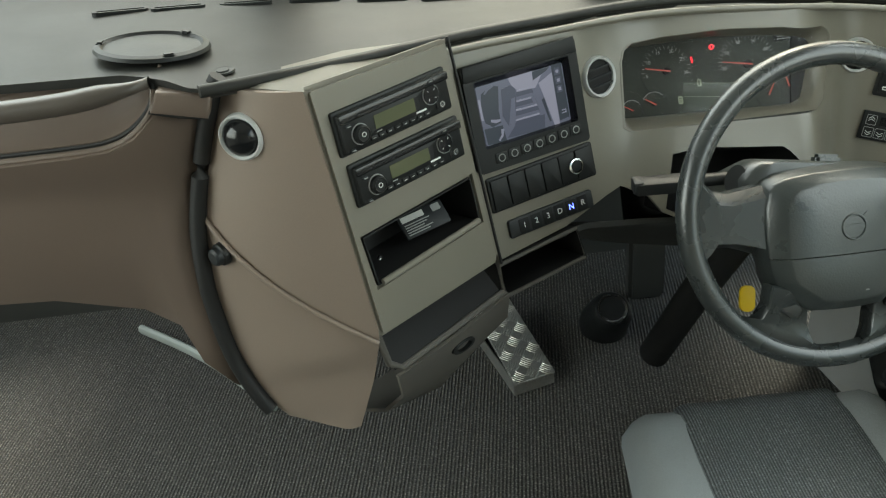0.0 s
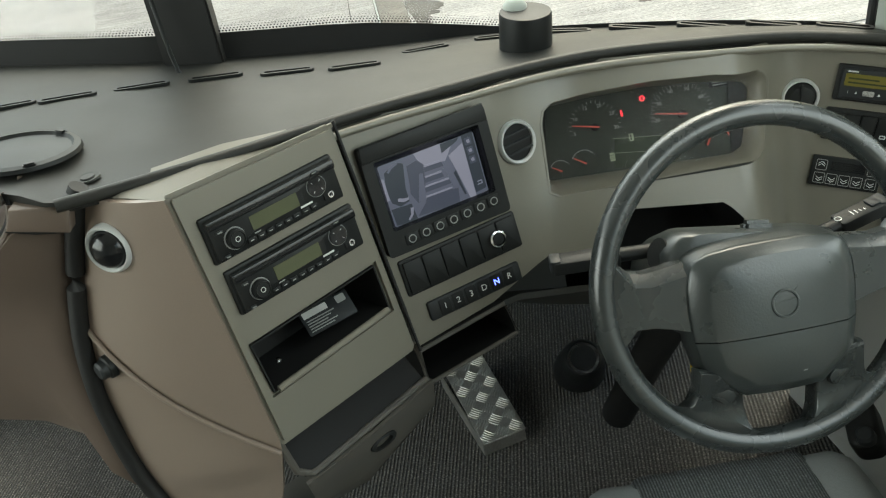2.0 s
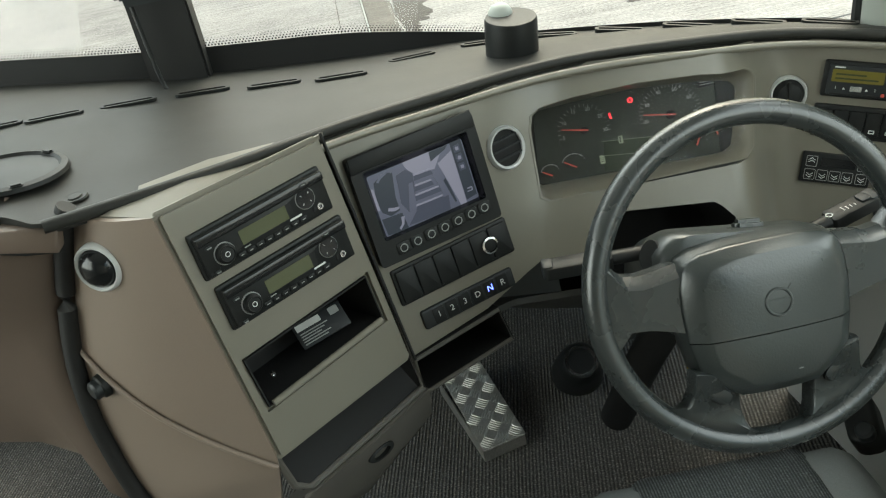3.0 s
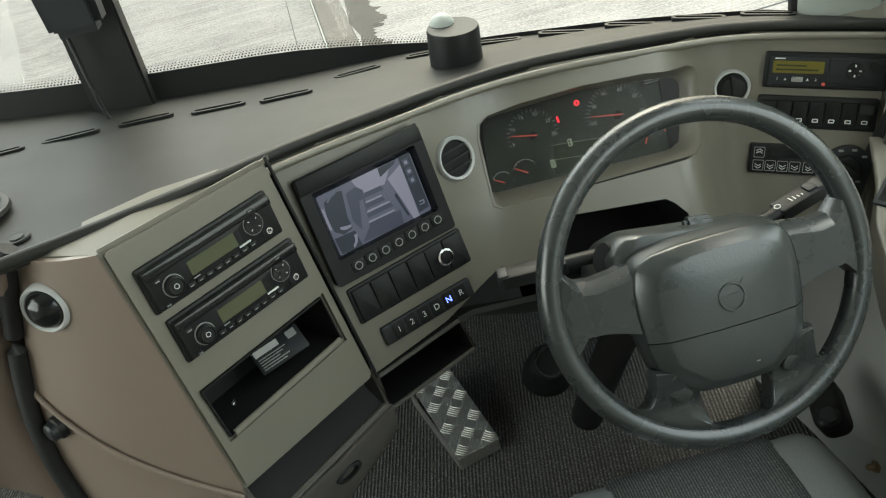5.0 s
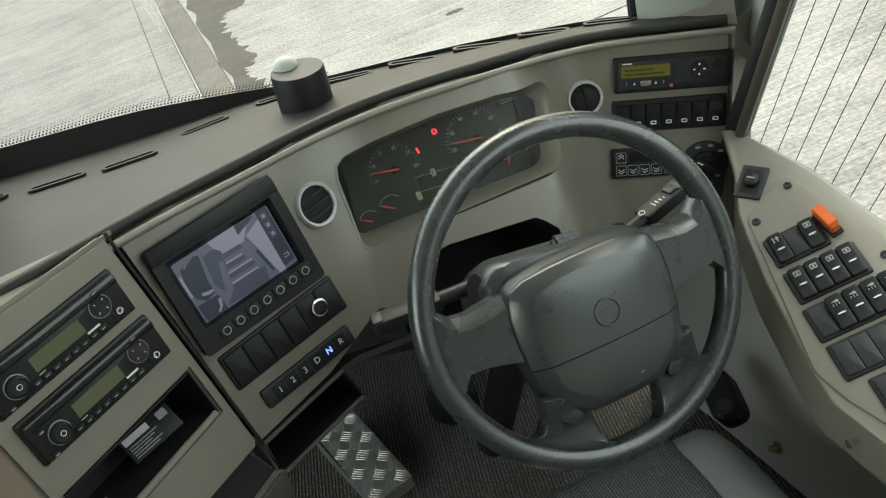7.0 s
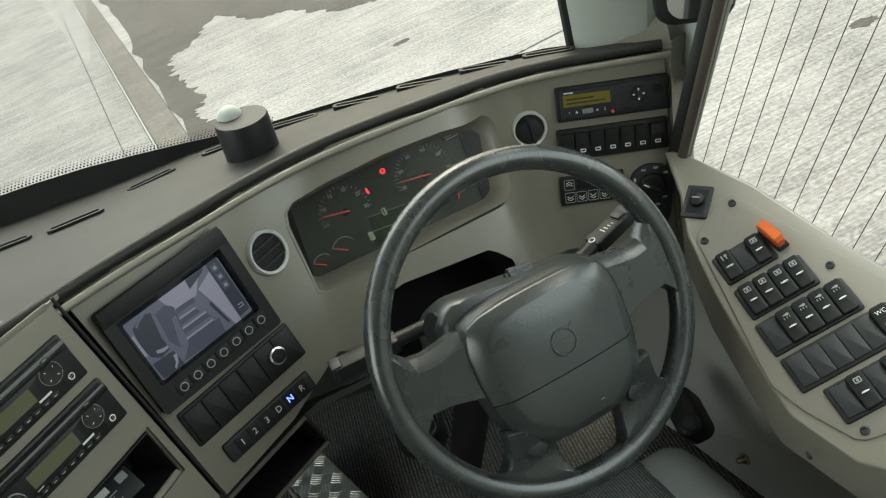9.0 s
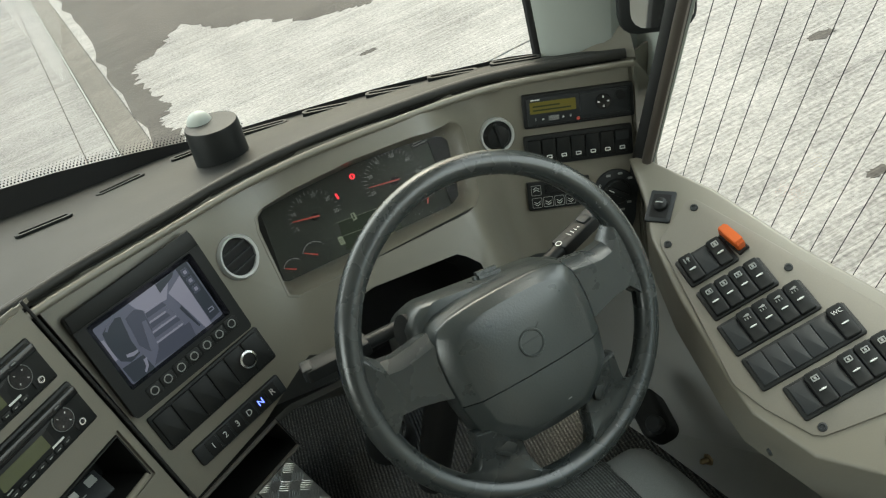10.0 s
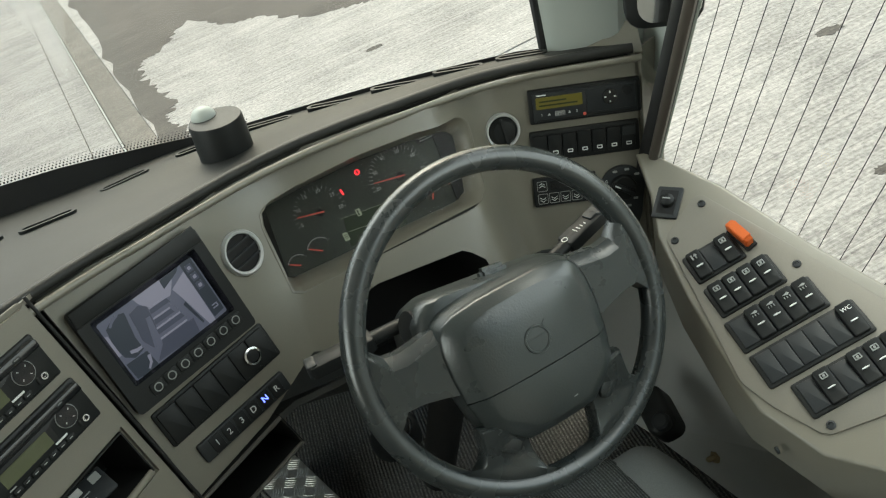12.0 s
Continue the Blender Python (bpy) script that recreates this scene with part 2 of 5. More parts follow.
def holed(outer, holes, z0, z1, cuts=()):
    """A plate with openings through it. cuts: x places at which it is divided, so that it can be bent."""
    bm = bmesh.new()
    edges = []
    for loop in (outer, *holes):
        vs = [bm.verts.new((x, y, z1)) for x, y in loop]
        edges += [bm.edges.new((vs[i], vs[(i + 1) % len(vs)])) for i in range(len(vs))]
    bmesh.ops.triangle_fill(bm, edges=edges, use_beauty=True, use_dissolve=False, normal=(0, 0, 1))
    for x in cuts:
        bmesh.ops.bisect_plane(bm, geom=list(bm.verts) + list(bm.edges) + list(bm.faces), plane_co=(x, 0, 0), plane_no=(1, 0, 0))
    back = bmesh.ops.extrude_face_region(bm, geom=list(bm.faces))
    for g in back["geom"]:
        if isinstance(g, bmesh.types.BMVert):
            g.co.z = z0
    return bm


def lathe(profile, n=40, cx=0.0, cy=0.0):
    bm = bmesh.new()
    rows = [[bm.verts.new((cx + r * math.cos(2 * math.pi * i / n), cy + r * math.sin(2 * math.pi * i / n), z)) for i in range(n)] if r > 0 else [bm.verts.new((cx, cy, z))] for r, z in profile]
    for a, b in zip(rows, rows[1:]):
        for i in range(n):
            j = (i + 1) % n
            q = [a[i % len(a)], a[j % len(a)], b[j % len(b)], b[i % len(b)]]
            q = list(dict.fromkeys(q))
            if len(q) > 2:
                bm.faces.new(q)
    return bm


def loft(rows, closed=False):
    bm = bmesh.new()
    vs = [[bm.verts.new(p) for p in row] for row in rows]
    for a, b in zip(vs, vs[1:]):
        for i in range(len(a) - (0 if closed else 1)):
            j = (i + 1) % len(a)
            bm.faces.new((a[i], a[j], b[j], b[i]))
    return bm


def thicken(bm, d):
    bmesh.ops.recalc_face_normals(bm, faces=bm.faces)
    bmesh.ops.solidify(bm, geom=list(bm.faces), thickness=d)
    return bm


def smooth_path(pts, n=8):
    """Points along a curve through the given ones."""
    p = [Vector(q) for q in pts]
    out = []
    for i in range(len(p) - 1):
        a, b, c, d = p[max(i - 1, 0)], p[i], p[i + 1], p[min(i + 2, len(p) - 1)]
        for k in range(n):
            t = k / n
            out.append(0.5 * ((2 * b) + (c - a) * t + (2 * a - 5 * b + 4 * c - d) * t * t + (3 * b - a - 3 * c + d) * t ** 3))
    return out + [p[-1]]


def tube(pts, r, n=12, squash=1.0, closed=False):
    p = [Vector(q) for q in pts]
    rows = []
    for i, q in enumerate(p):
        a, b = (p[i - 1] if i or closed else q), (p[(i + 1) % len(p)] if i < len(p) - 1 or closed else q)
        t = (b - a).normalized()
        s = t.cross(Vector((0, 0, 1)) if abs(t.z) < 0.95 else Vector((1, 0, 0))).normalized()
        w = s.cross(t)
        rows.append([q + r * (s * math.cos(2 * math.pi * k / n) + squash * w * math.sin(2 * math.pi * k / n)) for k in range(n)])
    if closed:
        rows.append(rows[0])
    bm = loft(rows, True)
    if not closed:
        for row in (bm.verts[:n], bm.verts[-n:]):
            bm.faces.new(row)
    else:
        bmesh.ops.remove_doubles(bm, verts=bm.verts, dist=1e-6)
    return bm


def words(text, size, mat, parent, x, y, z=0.0, turn=0.0, name="lettering"):
    cu = bpy.data.curves.new(name, "FONT")
    cu.body, cu.size, cu.align_x, cu.align_y, cu.extrude = text, size, "CENTER", "CENTER", 0.0002
    tmp = new("tmp", cu)
    me = bpy.data.meshes.new_from_object(tmp.evaluated_get(bpy.context.evaluated_depsgraph_get()))
    bpy.data.objects.remove(tmp)
    me.materials.clear()
    me.materials.append(mat)
    ob = new(name, me)
    ob.parent = parent
    ob.matrix_basis = Matrix.Translation((x, y, z)) @ Matrix.Rotation(radians(turn), 4, "Z")
    return ob


FA = fr((-0.590, 0.089, 1.014), 39.3, 9.7)
FB = fr((-0.379, 0.263, 0.936), 23.8, 14.4)
FC = fr((-0.05, 0.35, 0.975), 0, 28)
FD0 = fr((0.251, 0.404, 1.025), -21, 11)
FD = fr((0.251, 0.404, 1.025), -21, 11, -9.5) @ Matrix.Translation((0, 0, 0.0025))
FE = fr((0.263, -0.06, 0.737), -45, 65, 34)
FLOOR = 0.08


def ease(x, a, b):
    t = min(1, max(0, (x - a) / (b - a)))
    return t * t * (3 - 2 * t)


def fascia(s, v, z=0.0):
    """The curved dash face: s along it (0 in front of the wheel), v up it, z out of it."""
    b = FB @ Vector((s + 0.34, (v * 0.883 + 0.039) / 0.969, z))
    c = FC @ Vector((s, v, z))
    d = FD0 @ Vector((s - 0.30, (v * 0.883 - 0.05) / 0.982, z))
    wb, wd = 1 - ease(s, -0.26, -0.1), ease(s, 0.12, 0.25)
    return b * wb + d * wd + c * (1 - wb - wd)


def b_v(v):
    return (v * 0.969 - 0.039) / 0.883


def bend(bm, func):
    for v in bm.verts:
        v.co = func(*v.co)
    return bm


# ---- setting ----
ground = part("ground", box(-300, -300, -0.06, 300, 600, 0), JOINT, at=Matrix.Translation((0, 0, -0.912)))
tagged(ground, "dirty concrete yard under the slabs", "ground", kind="structure")
yard = thing("pavement", Matrix.Translation((-0.74, 6.6, -0.9)) @ Matrix.Rotation(radians(4.14), 4, "Z") @ Matrix.Translation((0.74, -6.6, 0)), "pale brushed concrete yard with wet patches", "concrete yard", kind="structure")
for k in range(3):
    for x0, x1 in ((-6.2, -1.037), (-1.03, -0.776), (-0.463, 5.2), (5.22, 11.0), (-11.6, -6.22)):
        y0 = -9 + 14.2 * k
        part("slab", box(x0, y0, -0.04, x1, y0 + 14.18, 0, 0.004), OLD_CONCRETE if x1 < -0.7 else CONCRETE, yard)
part("joint_bead", box(-0.769, -9, -0.04, -0.751, 33, 0.002, 0.003), PILLAR, yard, "pale joint bead")
part("drain_strip", box(-0.742, -9, -0.04, -0.466, 33, -0.002, 0.004), STRIP, yard, "darker concrete strip between slabs")


STILL = yard.matrix_world.inverted() @ Matrix.Translation((0, 0, -0.9))


def ragged(pts, seed, rough=0.1, n=9):
    """A closed outline through pts with an uneven edge."""
    rnd = random.Random(seed)
    out = []
    for i, p in enumerate(pts):
        a, b = Vector(p), Vector(pts[(i + 1) % len(pts)])
        side = Vector((-(b - a).y, (b - a).x)).normalized()
        for k in range(n):
            out.append(tuple(a.lerp(b, k / n) + side * rnd.uniform(-rough, rough)))
    return out


stain = part("water_stain", prism(ragged([(-0.46, 6.0), (-0.21, 6.4), (-0.22, 6.89), (-0.34, 7.5), (-0.19, 7.85), (-0.24, 8.27), (-0.39, 9.1), (-0.37, 9.85), (-0.11, 10.05), (0.4, 11.0), (0.75, 9.95), (1.12, 9.7), (1.5, 8.75), (1.96, 8.47), (2.2, 8.3), (2.6, 9.6), (2.9, 13), (1.5, 19), (-1.2, 19), (-0.72, 11.4)], 3, 0.055, 11), 0.0005, 0.003), WET, yard, "dark damp stain", at=STILL)
for x, y, r in ((1.6, 6.85, 0.09), (3.2, 2.4, 0.08), (2.6, 2.0, 0.07), (3.6, 3.4, 0.1), (-3.2, 8.5, 0.16), (2.4, 1.3, 0.12), (-1.3, 6.6, 0.08)):
    part("oil_spot", prism(ragged(ring_pts(x, y, r, 9, 0.55), int(x * 10) + 60, r * 0.14, 4), 0.0005, 0.003), WET, yard, "dark oil spot", at=STILL)

floor = part("floor", box(-2.6, -3.0, -0.06, 0.7, 1.25, 0), CARPET, at=Matrix.Translation((0, 0, FLOOR)))
tagged(floor, "ribbed charcoal carpet on the cab floor", "carpet floor", kind="structure")
ceiling = part("ceiling", box(-2.6, -3.0, 0, 0.75, 1.1, 0.06), LINING, at=Matrix.Translation((0, 0, 2.3)))
tagged(ceiling, "plain light grey headlining", "ceiling", kind="structure")
wall = part("wall_back", box(-2.6, -3.06, 0, 0.75, -3.0, 2.2), LINING, at=Matrix.Translation((0, 0, 0.1)))
tagged(wall, "plain light grey bulkhead", "wall", kind="structure")
# unseen wall, added to keep sky light off the floor near the seat
wall = part("sky_block_left", box(-2.66, -3.0, 1.0, -2.6, -1.0, 2.3), LINING)
tagged(wall, "plain light grey wall, added unseen to block sky light", "wall", kind="structure")
wall = part("wall_left", box(-2.66, -3.0, -0.4, -2.6, 1.2, 0.6), LINING, at=Matrix.Translation((0, 0, 0.4)))
tagged(wall, "plain light grey side wall below the windows", "wall", kind="structure")
wall = part("wall_front", box(-2.6, 1.25, -0.9, 0.7, 1.31, -0.25), WELL, at=Matrix.Translation((0, 0, 0.95)))
tagged(wall, "dark bulkhead in front of the footwell", "wall", kind="structure")

# ---- dashboard ----
dash = thing("dashboard", Matrix.Identity(4), "wrap-around beige coach dashboard with a dark soft top", "dashboard", kind="structure")

# curved face in front of the driver, with the openings for the dials and the knee slot
CUTS = [-0.47 + 0.02 * i for i in range(49)]
lip_v = lambda s: float(np.interp(s, (-0.476, -0.379, -0.25, -0.12, 0.04, 0.2, 0.3, 0.4, 0.49), (0.181, 0.168, 0.155, 0.143, 0.130, 0.106, 0.089, 0.073, 0.059)))
top_edge = [(s, lip_v(s)) for s in [0.478 - 0.03 * i for i in range(32)]]
outline = top_edge + [(-0.475, b_v(0.203)), (-0.458, b_v(-0.1516)), (-0.32, b_v(-0.135)), (-0.255, b_v(-0.115)), (-0.2, -0.152), (-0.15, -0.175), (-0.132, -0.20), (-0.10, -0.214), (0.1, -0.226), (0.3, -0.26), (0.4235, -0.331), (0.453, -0.12)]
dial_hole = [(-0.178, -0.050), (-0.165, -0.0595), (0.145, -0.0625), (0.163, -0.055), (0.168, -0.035), (0.1815, 0.048), (0.176, 0.062), (0.165, 0.071), (0.10, 0.083), (0.0, 0.091), (-0.10, 0.090), (-0.152, 0.087), (-0.165, 0.079), (-0.171, 0.06)]
knee_hole = [(-0.125, -0.195), (-0.1, -0.208), (0.108, -0.218), (0.108, -0.142), (0.092, -0.122), (0.08, -0.112), (0.0, -0.104), (-0.06, -0.098), (-0.105, -0.104)]
part("fascia", bend(holed(outline, (dial_hole, knee_hole), -0.012, 0.0, CUTS), fascia), BEIGE, dash, "smooth beige face", 50)


def bezel(loop, wide, deep, pull=0.0, rise=0.0):
    """A rolled lip round an opening, running back into the dash; the far end and the foot of its wall may slope inwards."""
    rows = []
    c = Vector((sum(p[0] for p in loop) / len(loop), sum(p[1] for p in loop) / len(loop)))
    for k, z, w in ((1 + wide, -0.001, 0), (1 + wide * 0.6, 0.0008, 0), (1 + wide * 0.25, 0.0006, 0), (1.0, -0.0012, 0), (0.992, -0.005, 0.08), (0.985, -0.012, 0.25), (0.975, -deep * 0.6, 0.75), (0.97, -deep, 1)):
        rows.append([fascia(c.x + (x - c.x) * k - pull * w * ease(x, 0.06, 0.16), c.y + (y - c.y) * k + rise * w * ease(-y, -0.01, 0.045), z) for x, y in loop])
    return loft(rows, True)


part("dial_surround", bezel(dial_hole, 0.03, 0.062, 0.024, 0.020), BEIGE, dash, "beige rim of the dial recess", 60)
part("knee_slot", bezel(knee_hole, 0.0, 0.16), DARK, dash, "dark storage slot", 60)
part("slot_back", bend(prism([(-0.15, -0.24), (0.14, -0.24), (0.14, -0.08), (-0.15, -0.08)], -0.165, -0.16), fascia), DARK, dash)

# front lip and soft top pad
lip = [Vector((-0.835, 0.052, 1.178)), Vector((-0.715, 0.099, 1.170)), Vector((-0.595, 0.174, 1.157))] + [fascia(s, lip_v(s) + 0.012, -0.004) for s in (-0.43, -0.36, -0.28, -0.2, -0.1, 0.0, 0.1, 0.2, 0.28, 0.36, 0.43, 0.478)]
lip = smooth_path(lip, 5)
for _ in range(40):
    lip = [lip[0]] + [(a + 2 * b + c) / 4 for a, b, c in zip(lip, lip[1:], lip[2:])] + [lip[-1]]
part("lip", tube(lip, 0.0095, 12, 0.85), PAD, dash, "rounded dark edge of the soft top")
ledge = [p + Vector((0.002, -0.017, -0.0135)) for p in lip]
part("lip_bead", tube(ledge[13:], 0.0058, 12), BEIGE, dash, "thin beige bead under the soft edge")
back_pts = smooth_path([(-1.35, 0.66, 1.215), (-1.1, 0.63, 1.19), (-0.83, 0.60, 1.157), (-0.60, 0.61, 1.127), (-0.44, 0.635, 1.105), (-0.30, 0.668, 1.085), (-0.13, 0.668, 1.065), (-0.02, 0.625, 1.063), (0.085, 0.577, 1.062), (0.185, 0.527, 1.058), (0.285, 0.487, 1.05), (0.36, 0.44, 1.04), (0.43, 0.40, 1.028)], 8)


def resample(pts, n):
    d = [0.0]
    for a, b in zip(pts, pts[1:]):
        d.append(d[-1] + (b - a).length)
    out = []
    for i in range(n):
        t, k = d[-1] * i / (n - 1), 0
        while k < len(d) - 2 and d[k + 1] < t:
            k += 1
        out.append(pts[k].lerp(pts[k + 1], (t - d[k]) / max(1e-9, d[k + 1] - d[k])))
    return out


left_lip = [Vector((-1.4, 0.105, 1.205)), Vector((-1.1, 0.10, 1.2)), Vector((-0.94, 0.094, 1.197)), Vector((-0.885, 0.072, 1.194))]
front_row, back_row = resample(left_lip + lip, 60), resample(back_pts, 60)


def pad_at(i, t):
    a, b = front_row[i], back_row[i]
    return a.lerp(b, t) + Vector((0, 0, 0.008 * math.sin(math.pi * min(1, t))))


rows = [[pad_at(i, t) for i in range(60)] for t in (0, 0.05, 0.15, 0.3, 0.45, 0.6, 0.8, 1.0, 1.15)]
part("top_pad", thicken(loft(rows), 0.012), PAD, dash, "dark grey-brown soft top", 60)


def top_z(x, y):
    """Height of the soft top above a place in the plan."""
    best = None
    for i in range(59):
        for t in [0.05 * k for k in range(23)]:
            p = pad_at(i, t)
            d = (p.x - x) ** 2 + (p.y - y) ** 2
            if best is None or d < best[0]:
                best = (d, p.z)
    return best[1]


for x, y, turn in ((-1.015, 0.40, 22), (-0.93, 0.42, 20), (-0.83, 0.462, 17), (-0.72, 0.486, 12), (-0.607, 0.487, 8), (-0.50, 0.488, 12), (-0.384, 0.582, 22), (-0.255, 0.632, 8), (-0.133, 0.637, -8), (-0.025, 0.590, -20), (0.079, 0.541, -24), (0.178, 0.493, -25), (0.277, 0.453, -26)):
    at = Matrix.Translation((x, y, top_z(x, y) + 0.0015)) @ Euler((radians(-3), radians(7), radians(turn))).to_matrix().to_4x4()
    slot = part("air_slot", holed(rr(-0.043, -0.0095, 0.043, 0.0095, 0.009), (rr(-0.037, -0.0045, 0.037, 0.0045, 0.0044),), -0.004, 0.003), BLACK, dash, "black demister slot", at=at)
    part("slot_hole", prism(rr(-0.038, -0.005, 0.038, 0.005, 0.0045), -0.004, 0.0005), DARK, slot)

scuttle = loft([[p + Vector((0, 0.03, -0.02)) for p in back_row], [Vector((p.x, 1.24, 0.68)) for p in back_row]])
part("scuttle", thicken(scuttle, 0.01), DARK, dash, "black scuttle under the windscreen", 60)

# angled radio panel on the left of the driver
radio_panel = holed([(-0.1235, 0.155), (-0.118, 0.162), (0.111, 0.154), (0.117, 0.149), (0.1285, -0.197), (0.124, -0.204), (-0.108, -0.2085), (-0.114, -0.203)], ([(-0.097, -0.058), (0.104, -0.053), (0.106, -0.121), (-0.0925, -0.13)],), -0.01, 0.0)
bmesh.ops.bevel(radio_panel, geom=[e for e in radio_panel.edges if e.verts[0].co.z > -0.001 and e.verts[1].co.z > -0.001 and len(e.link_faces) == 2 and e.calc_face_angle(0) > 1], offset=0.0065, segments=4, affect="EDGES")
part("radio_panel", radio_panel, BEIGE, dash, "angled beige radio panel", at=FA)
cub = [(-0.097, -0.058), (0.104, -0.053), (0.106, -0.121), (-0.0925, -0.13)]
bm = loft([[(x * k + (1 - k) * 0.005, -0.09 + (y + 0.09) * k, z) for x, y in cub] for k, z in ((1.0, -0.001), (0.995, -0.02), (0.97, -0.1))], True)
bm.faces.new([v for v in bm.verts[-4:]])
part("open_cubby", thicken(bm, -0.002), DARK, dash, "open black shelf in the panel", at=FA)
part("cubby_lip", tube([FA @ Vector(p) for p in ((-0.088, -0.129, 0.002), (0.103, -0.120, 0.002))], 0.0048, 10), BEIGE, dash)

# side cheek of the radio panel, with a crease, and its black seal
ptl, pbl = FA @ Vector((-0.124, 0.158, -0.004)), FA @ Vector((-0.113, -0.207, -0.004))
ptr = FA @ Vector((0.115, 0.152, -0.006))
rim = [Vector(p) for p in ((-0.816, 0.092, 1.168), (-0.848, 0.096, 1.09), (-0.882, 0.090, 0.978), (-0.890, 0.078, 0.90), (-0.889, 0.072, 0.842), (-0.874, 0.056, 0.748), (-0.832, 0.032, 0.664), (-0.79, 0.02, 0.647), (-0.738, 0.0, 0.640))]
rim_s = resample(smooth_path(rim, 6), 30)
edge_s = resample([ptl, pbl, pbl.lerp(Vector((-0.70, 0.01, 0.64)), 0.5), Vector((-0.71, 0.0, 0.64))], 30)
bm = loft([[rim_s[i].lerp(edge_s[i], t) + Vector((-0.3, -0.9, 0)) * 0.012 * math.sin(math.pi * t) * (1 if i < 22 else 0.3) for i in range(30)] for t in (0, 0.15, 0.35, 0.5, 0.65, 0.85, 1.0)])
part("side_cheek", thicken(bm, 0.008), CHEEK, dash, "beige side cheek with a painted warm reflection", 60)
i_a, i_b = min(range(30), key=lambda i: abs(rim_s[i].z - 0.974)), min(range(30), key=lambda i: (edge_s[i] - pbl).length)
crease = []
for q in [k / 16 for k in range(17)]:
    i = i_a + (i_b - i_a) * q
    k = min(28, int(i))
    a, b = rim_s[k].lerp(rim_s[k + 1], i - k), edge_s[k].lerp(edge_s[k + 1], i - k)
    crease.append(a.lerp(b, q) + Vector((-0.3, -0.9, 0)) * (0.012 * math.sin(math.pi * q) + 0.004))
part("crease", tube(crease, 0.0035, 8), CHEEK, dash, "raised crease line")
part("seal", tube([p + Vector((-0.010, -0.004, 0)) for p in [rim_s[0] + Vector((0.01, 0, 0.014))] + rim_s[:-5]], 0.012, 10), SEAL, dash, "black rubber seal", 60)
top_in = [Vector((-0.80, 0.10, 1.172)), Vector((-0.66, 0.175, 1.168)), Vector((-0.515, 0.262, 1.14))]
bm = loft([[rim[0], ptl, ptr], [p for p in top_in]])
part("panel_top", thicken(bm, 0.006), BEIGE_IN, dash, "beige top of the radio panel", 60)
gap = [FA @ Vector(p) for p in ((0.121, 0.155, -0.004), (0.128, -0.03, -0.004), (0.134, -0.21, -0.004))]
part("panel_gap", tube(gap, 0.0024, 8), SEAL, dash, "dark joint between the panels")

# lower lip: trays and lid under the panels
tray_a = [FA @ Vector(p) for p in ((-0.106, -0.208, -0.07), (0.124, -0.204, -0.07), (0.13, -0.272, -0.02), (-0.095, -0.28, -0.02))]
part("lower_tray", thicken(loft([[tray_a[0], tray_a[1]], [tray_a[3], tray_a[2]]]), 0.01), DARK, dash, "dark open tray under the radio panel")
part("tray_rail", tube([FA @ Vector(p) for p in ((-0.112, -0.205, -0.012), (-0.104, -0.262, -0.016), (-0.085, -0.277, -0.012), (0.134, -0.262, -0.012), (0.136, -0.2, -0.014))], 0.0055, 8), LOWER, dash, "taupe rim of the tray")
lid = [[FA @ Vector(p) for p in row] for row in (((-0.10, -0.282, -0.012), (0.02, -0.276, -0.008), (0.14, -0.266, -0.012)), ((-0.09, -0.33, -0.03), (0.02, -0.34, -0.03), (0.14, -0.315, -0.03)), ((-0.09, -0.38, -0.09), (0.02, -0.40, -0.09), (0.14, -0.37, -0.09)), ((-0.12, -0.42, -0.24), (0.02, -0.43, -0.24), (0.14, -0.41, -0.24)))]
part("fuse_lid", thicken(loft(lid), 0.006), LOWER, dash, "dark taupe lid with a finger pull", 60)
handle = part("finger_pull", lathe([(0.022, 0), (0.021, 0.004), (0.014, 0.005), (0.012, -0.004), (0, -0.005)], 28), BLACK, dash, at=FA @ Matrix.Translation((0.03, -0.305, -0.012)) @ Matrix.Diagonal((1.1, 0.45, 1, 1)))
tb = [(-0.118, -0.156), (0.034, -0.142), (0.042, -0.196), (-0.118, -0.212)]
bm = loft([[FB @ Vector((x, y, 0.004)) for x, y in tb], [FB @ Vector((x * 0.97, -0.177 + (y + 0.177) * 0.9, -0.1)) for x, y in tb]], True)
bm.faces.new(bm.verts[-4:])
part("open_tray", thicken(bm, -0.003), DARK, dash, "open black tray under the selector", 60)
part("tray_rim", tube([FB @ Vector((x, y, 0.006)) for x, y in tb], 0.0035, 8, closed=True), LOWER, dash)
under = [[fascia(s, v, z) for s in (-0.46, -0.36, -0.26, -0.15, -0.05, 0.1, 0.25, 0.40)] for v, z in ((-0.215, -0.035), (-0.225, -0.09), (-0.25, -0.15), (-0.27, -0.24))]
part("underside", thicken(loft(under), 0.01), WELL, dash, "dark footwell lining under the dash", 60)
part("cheek_back", thicken(loft([[Vector((-0.87, 0.1, 1.15)), Vector((-0.5, 0.3, 1.12))], [Vector((-0.86, 0.3, 0.62)), Vector((-0.45, 0.5, 0.6))]]), 0.01), DARK, dash)

edge_in = [FD0 @ Vector(p) for p in ((0.185, 0.005, -0.006), (0.155, -0.158, -0.006), (0.125, -0.35, -0.006))]
part("end_cheek", thicken(loft([edge_in, [Vector((0.462, 0.335, 0.95)), Vector((0.435, 0.365, 0.835)), Vector((0.415, 0.365, 0.64))]]), 0.006), BEIGE, dash, "beige end of the dash", 60)

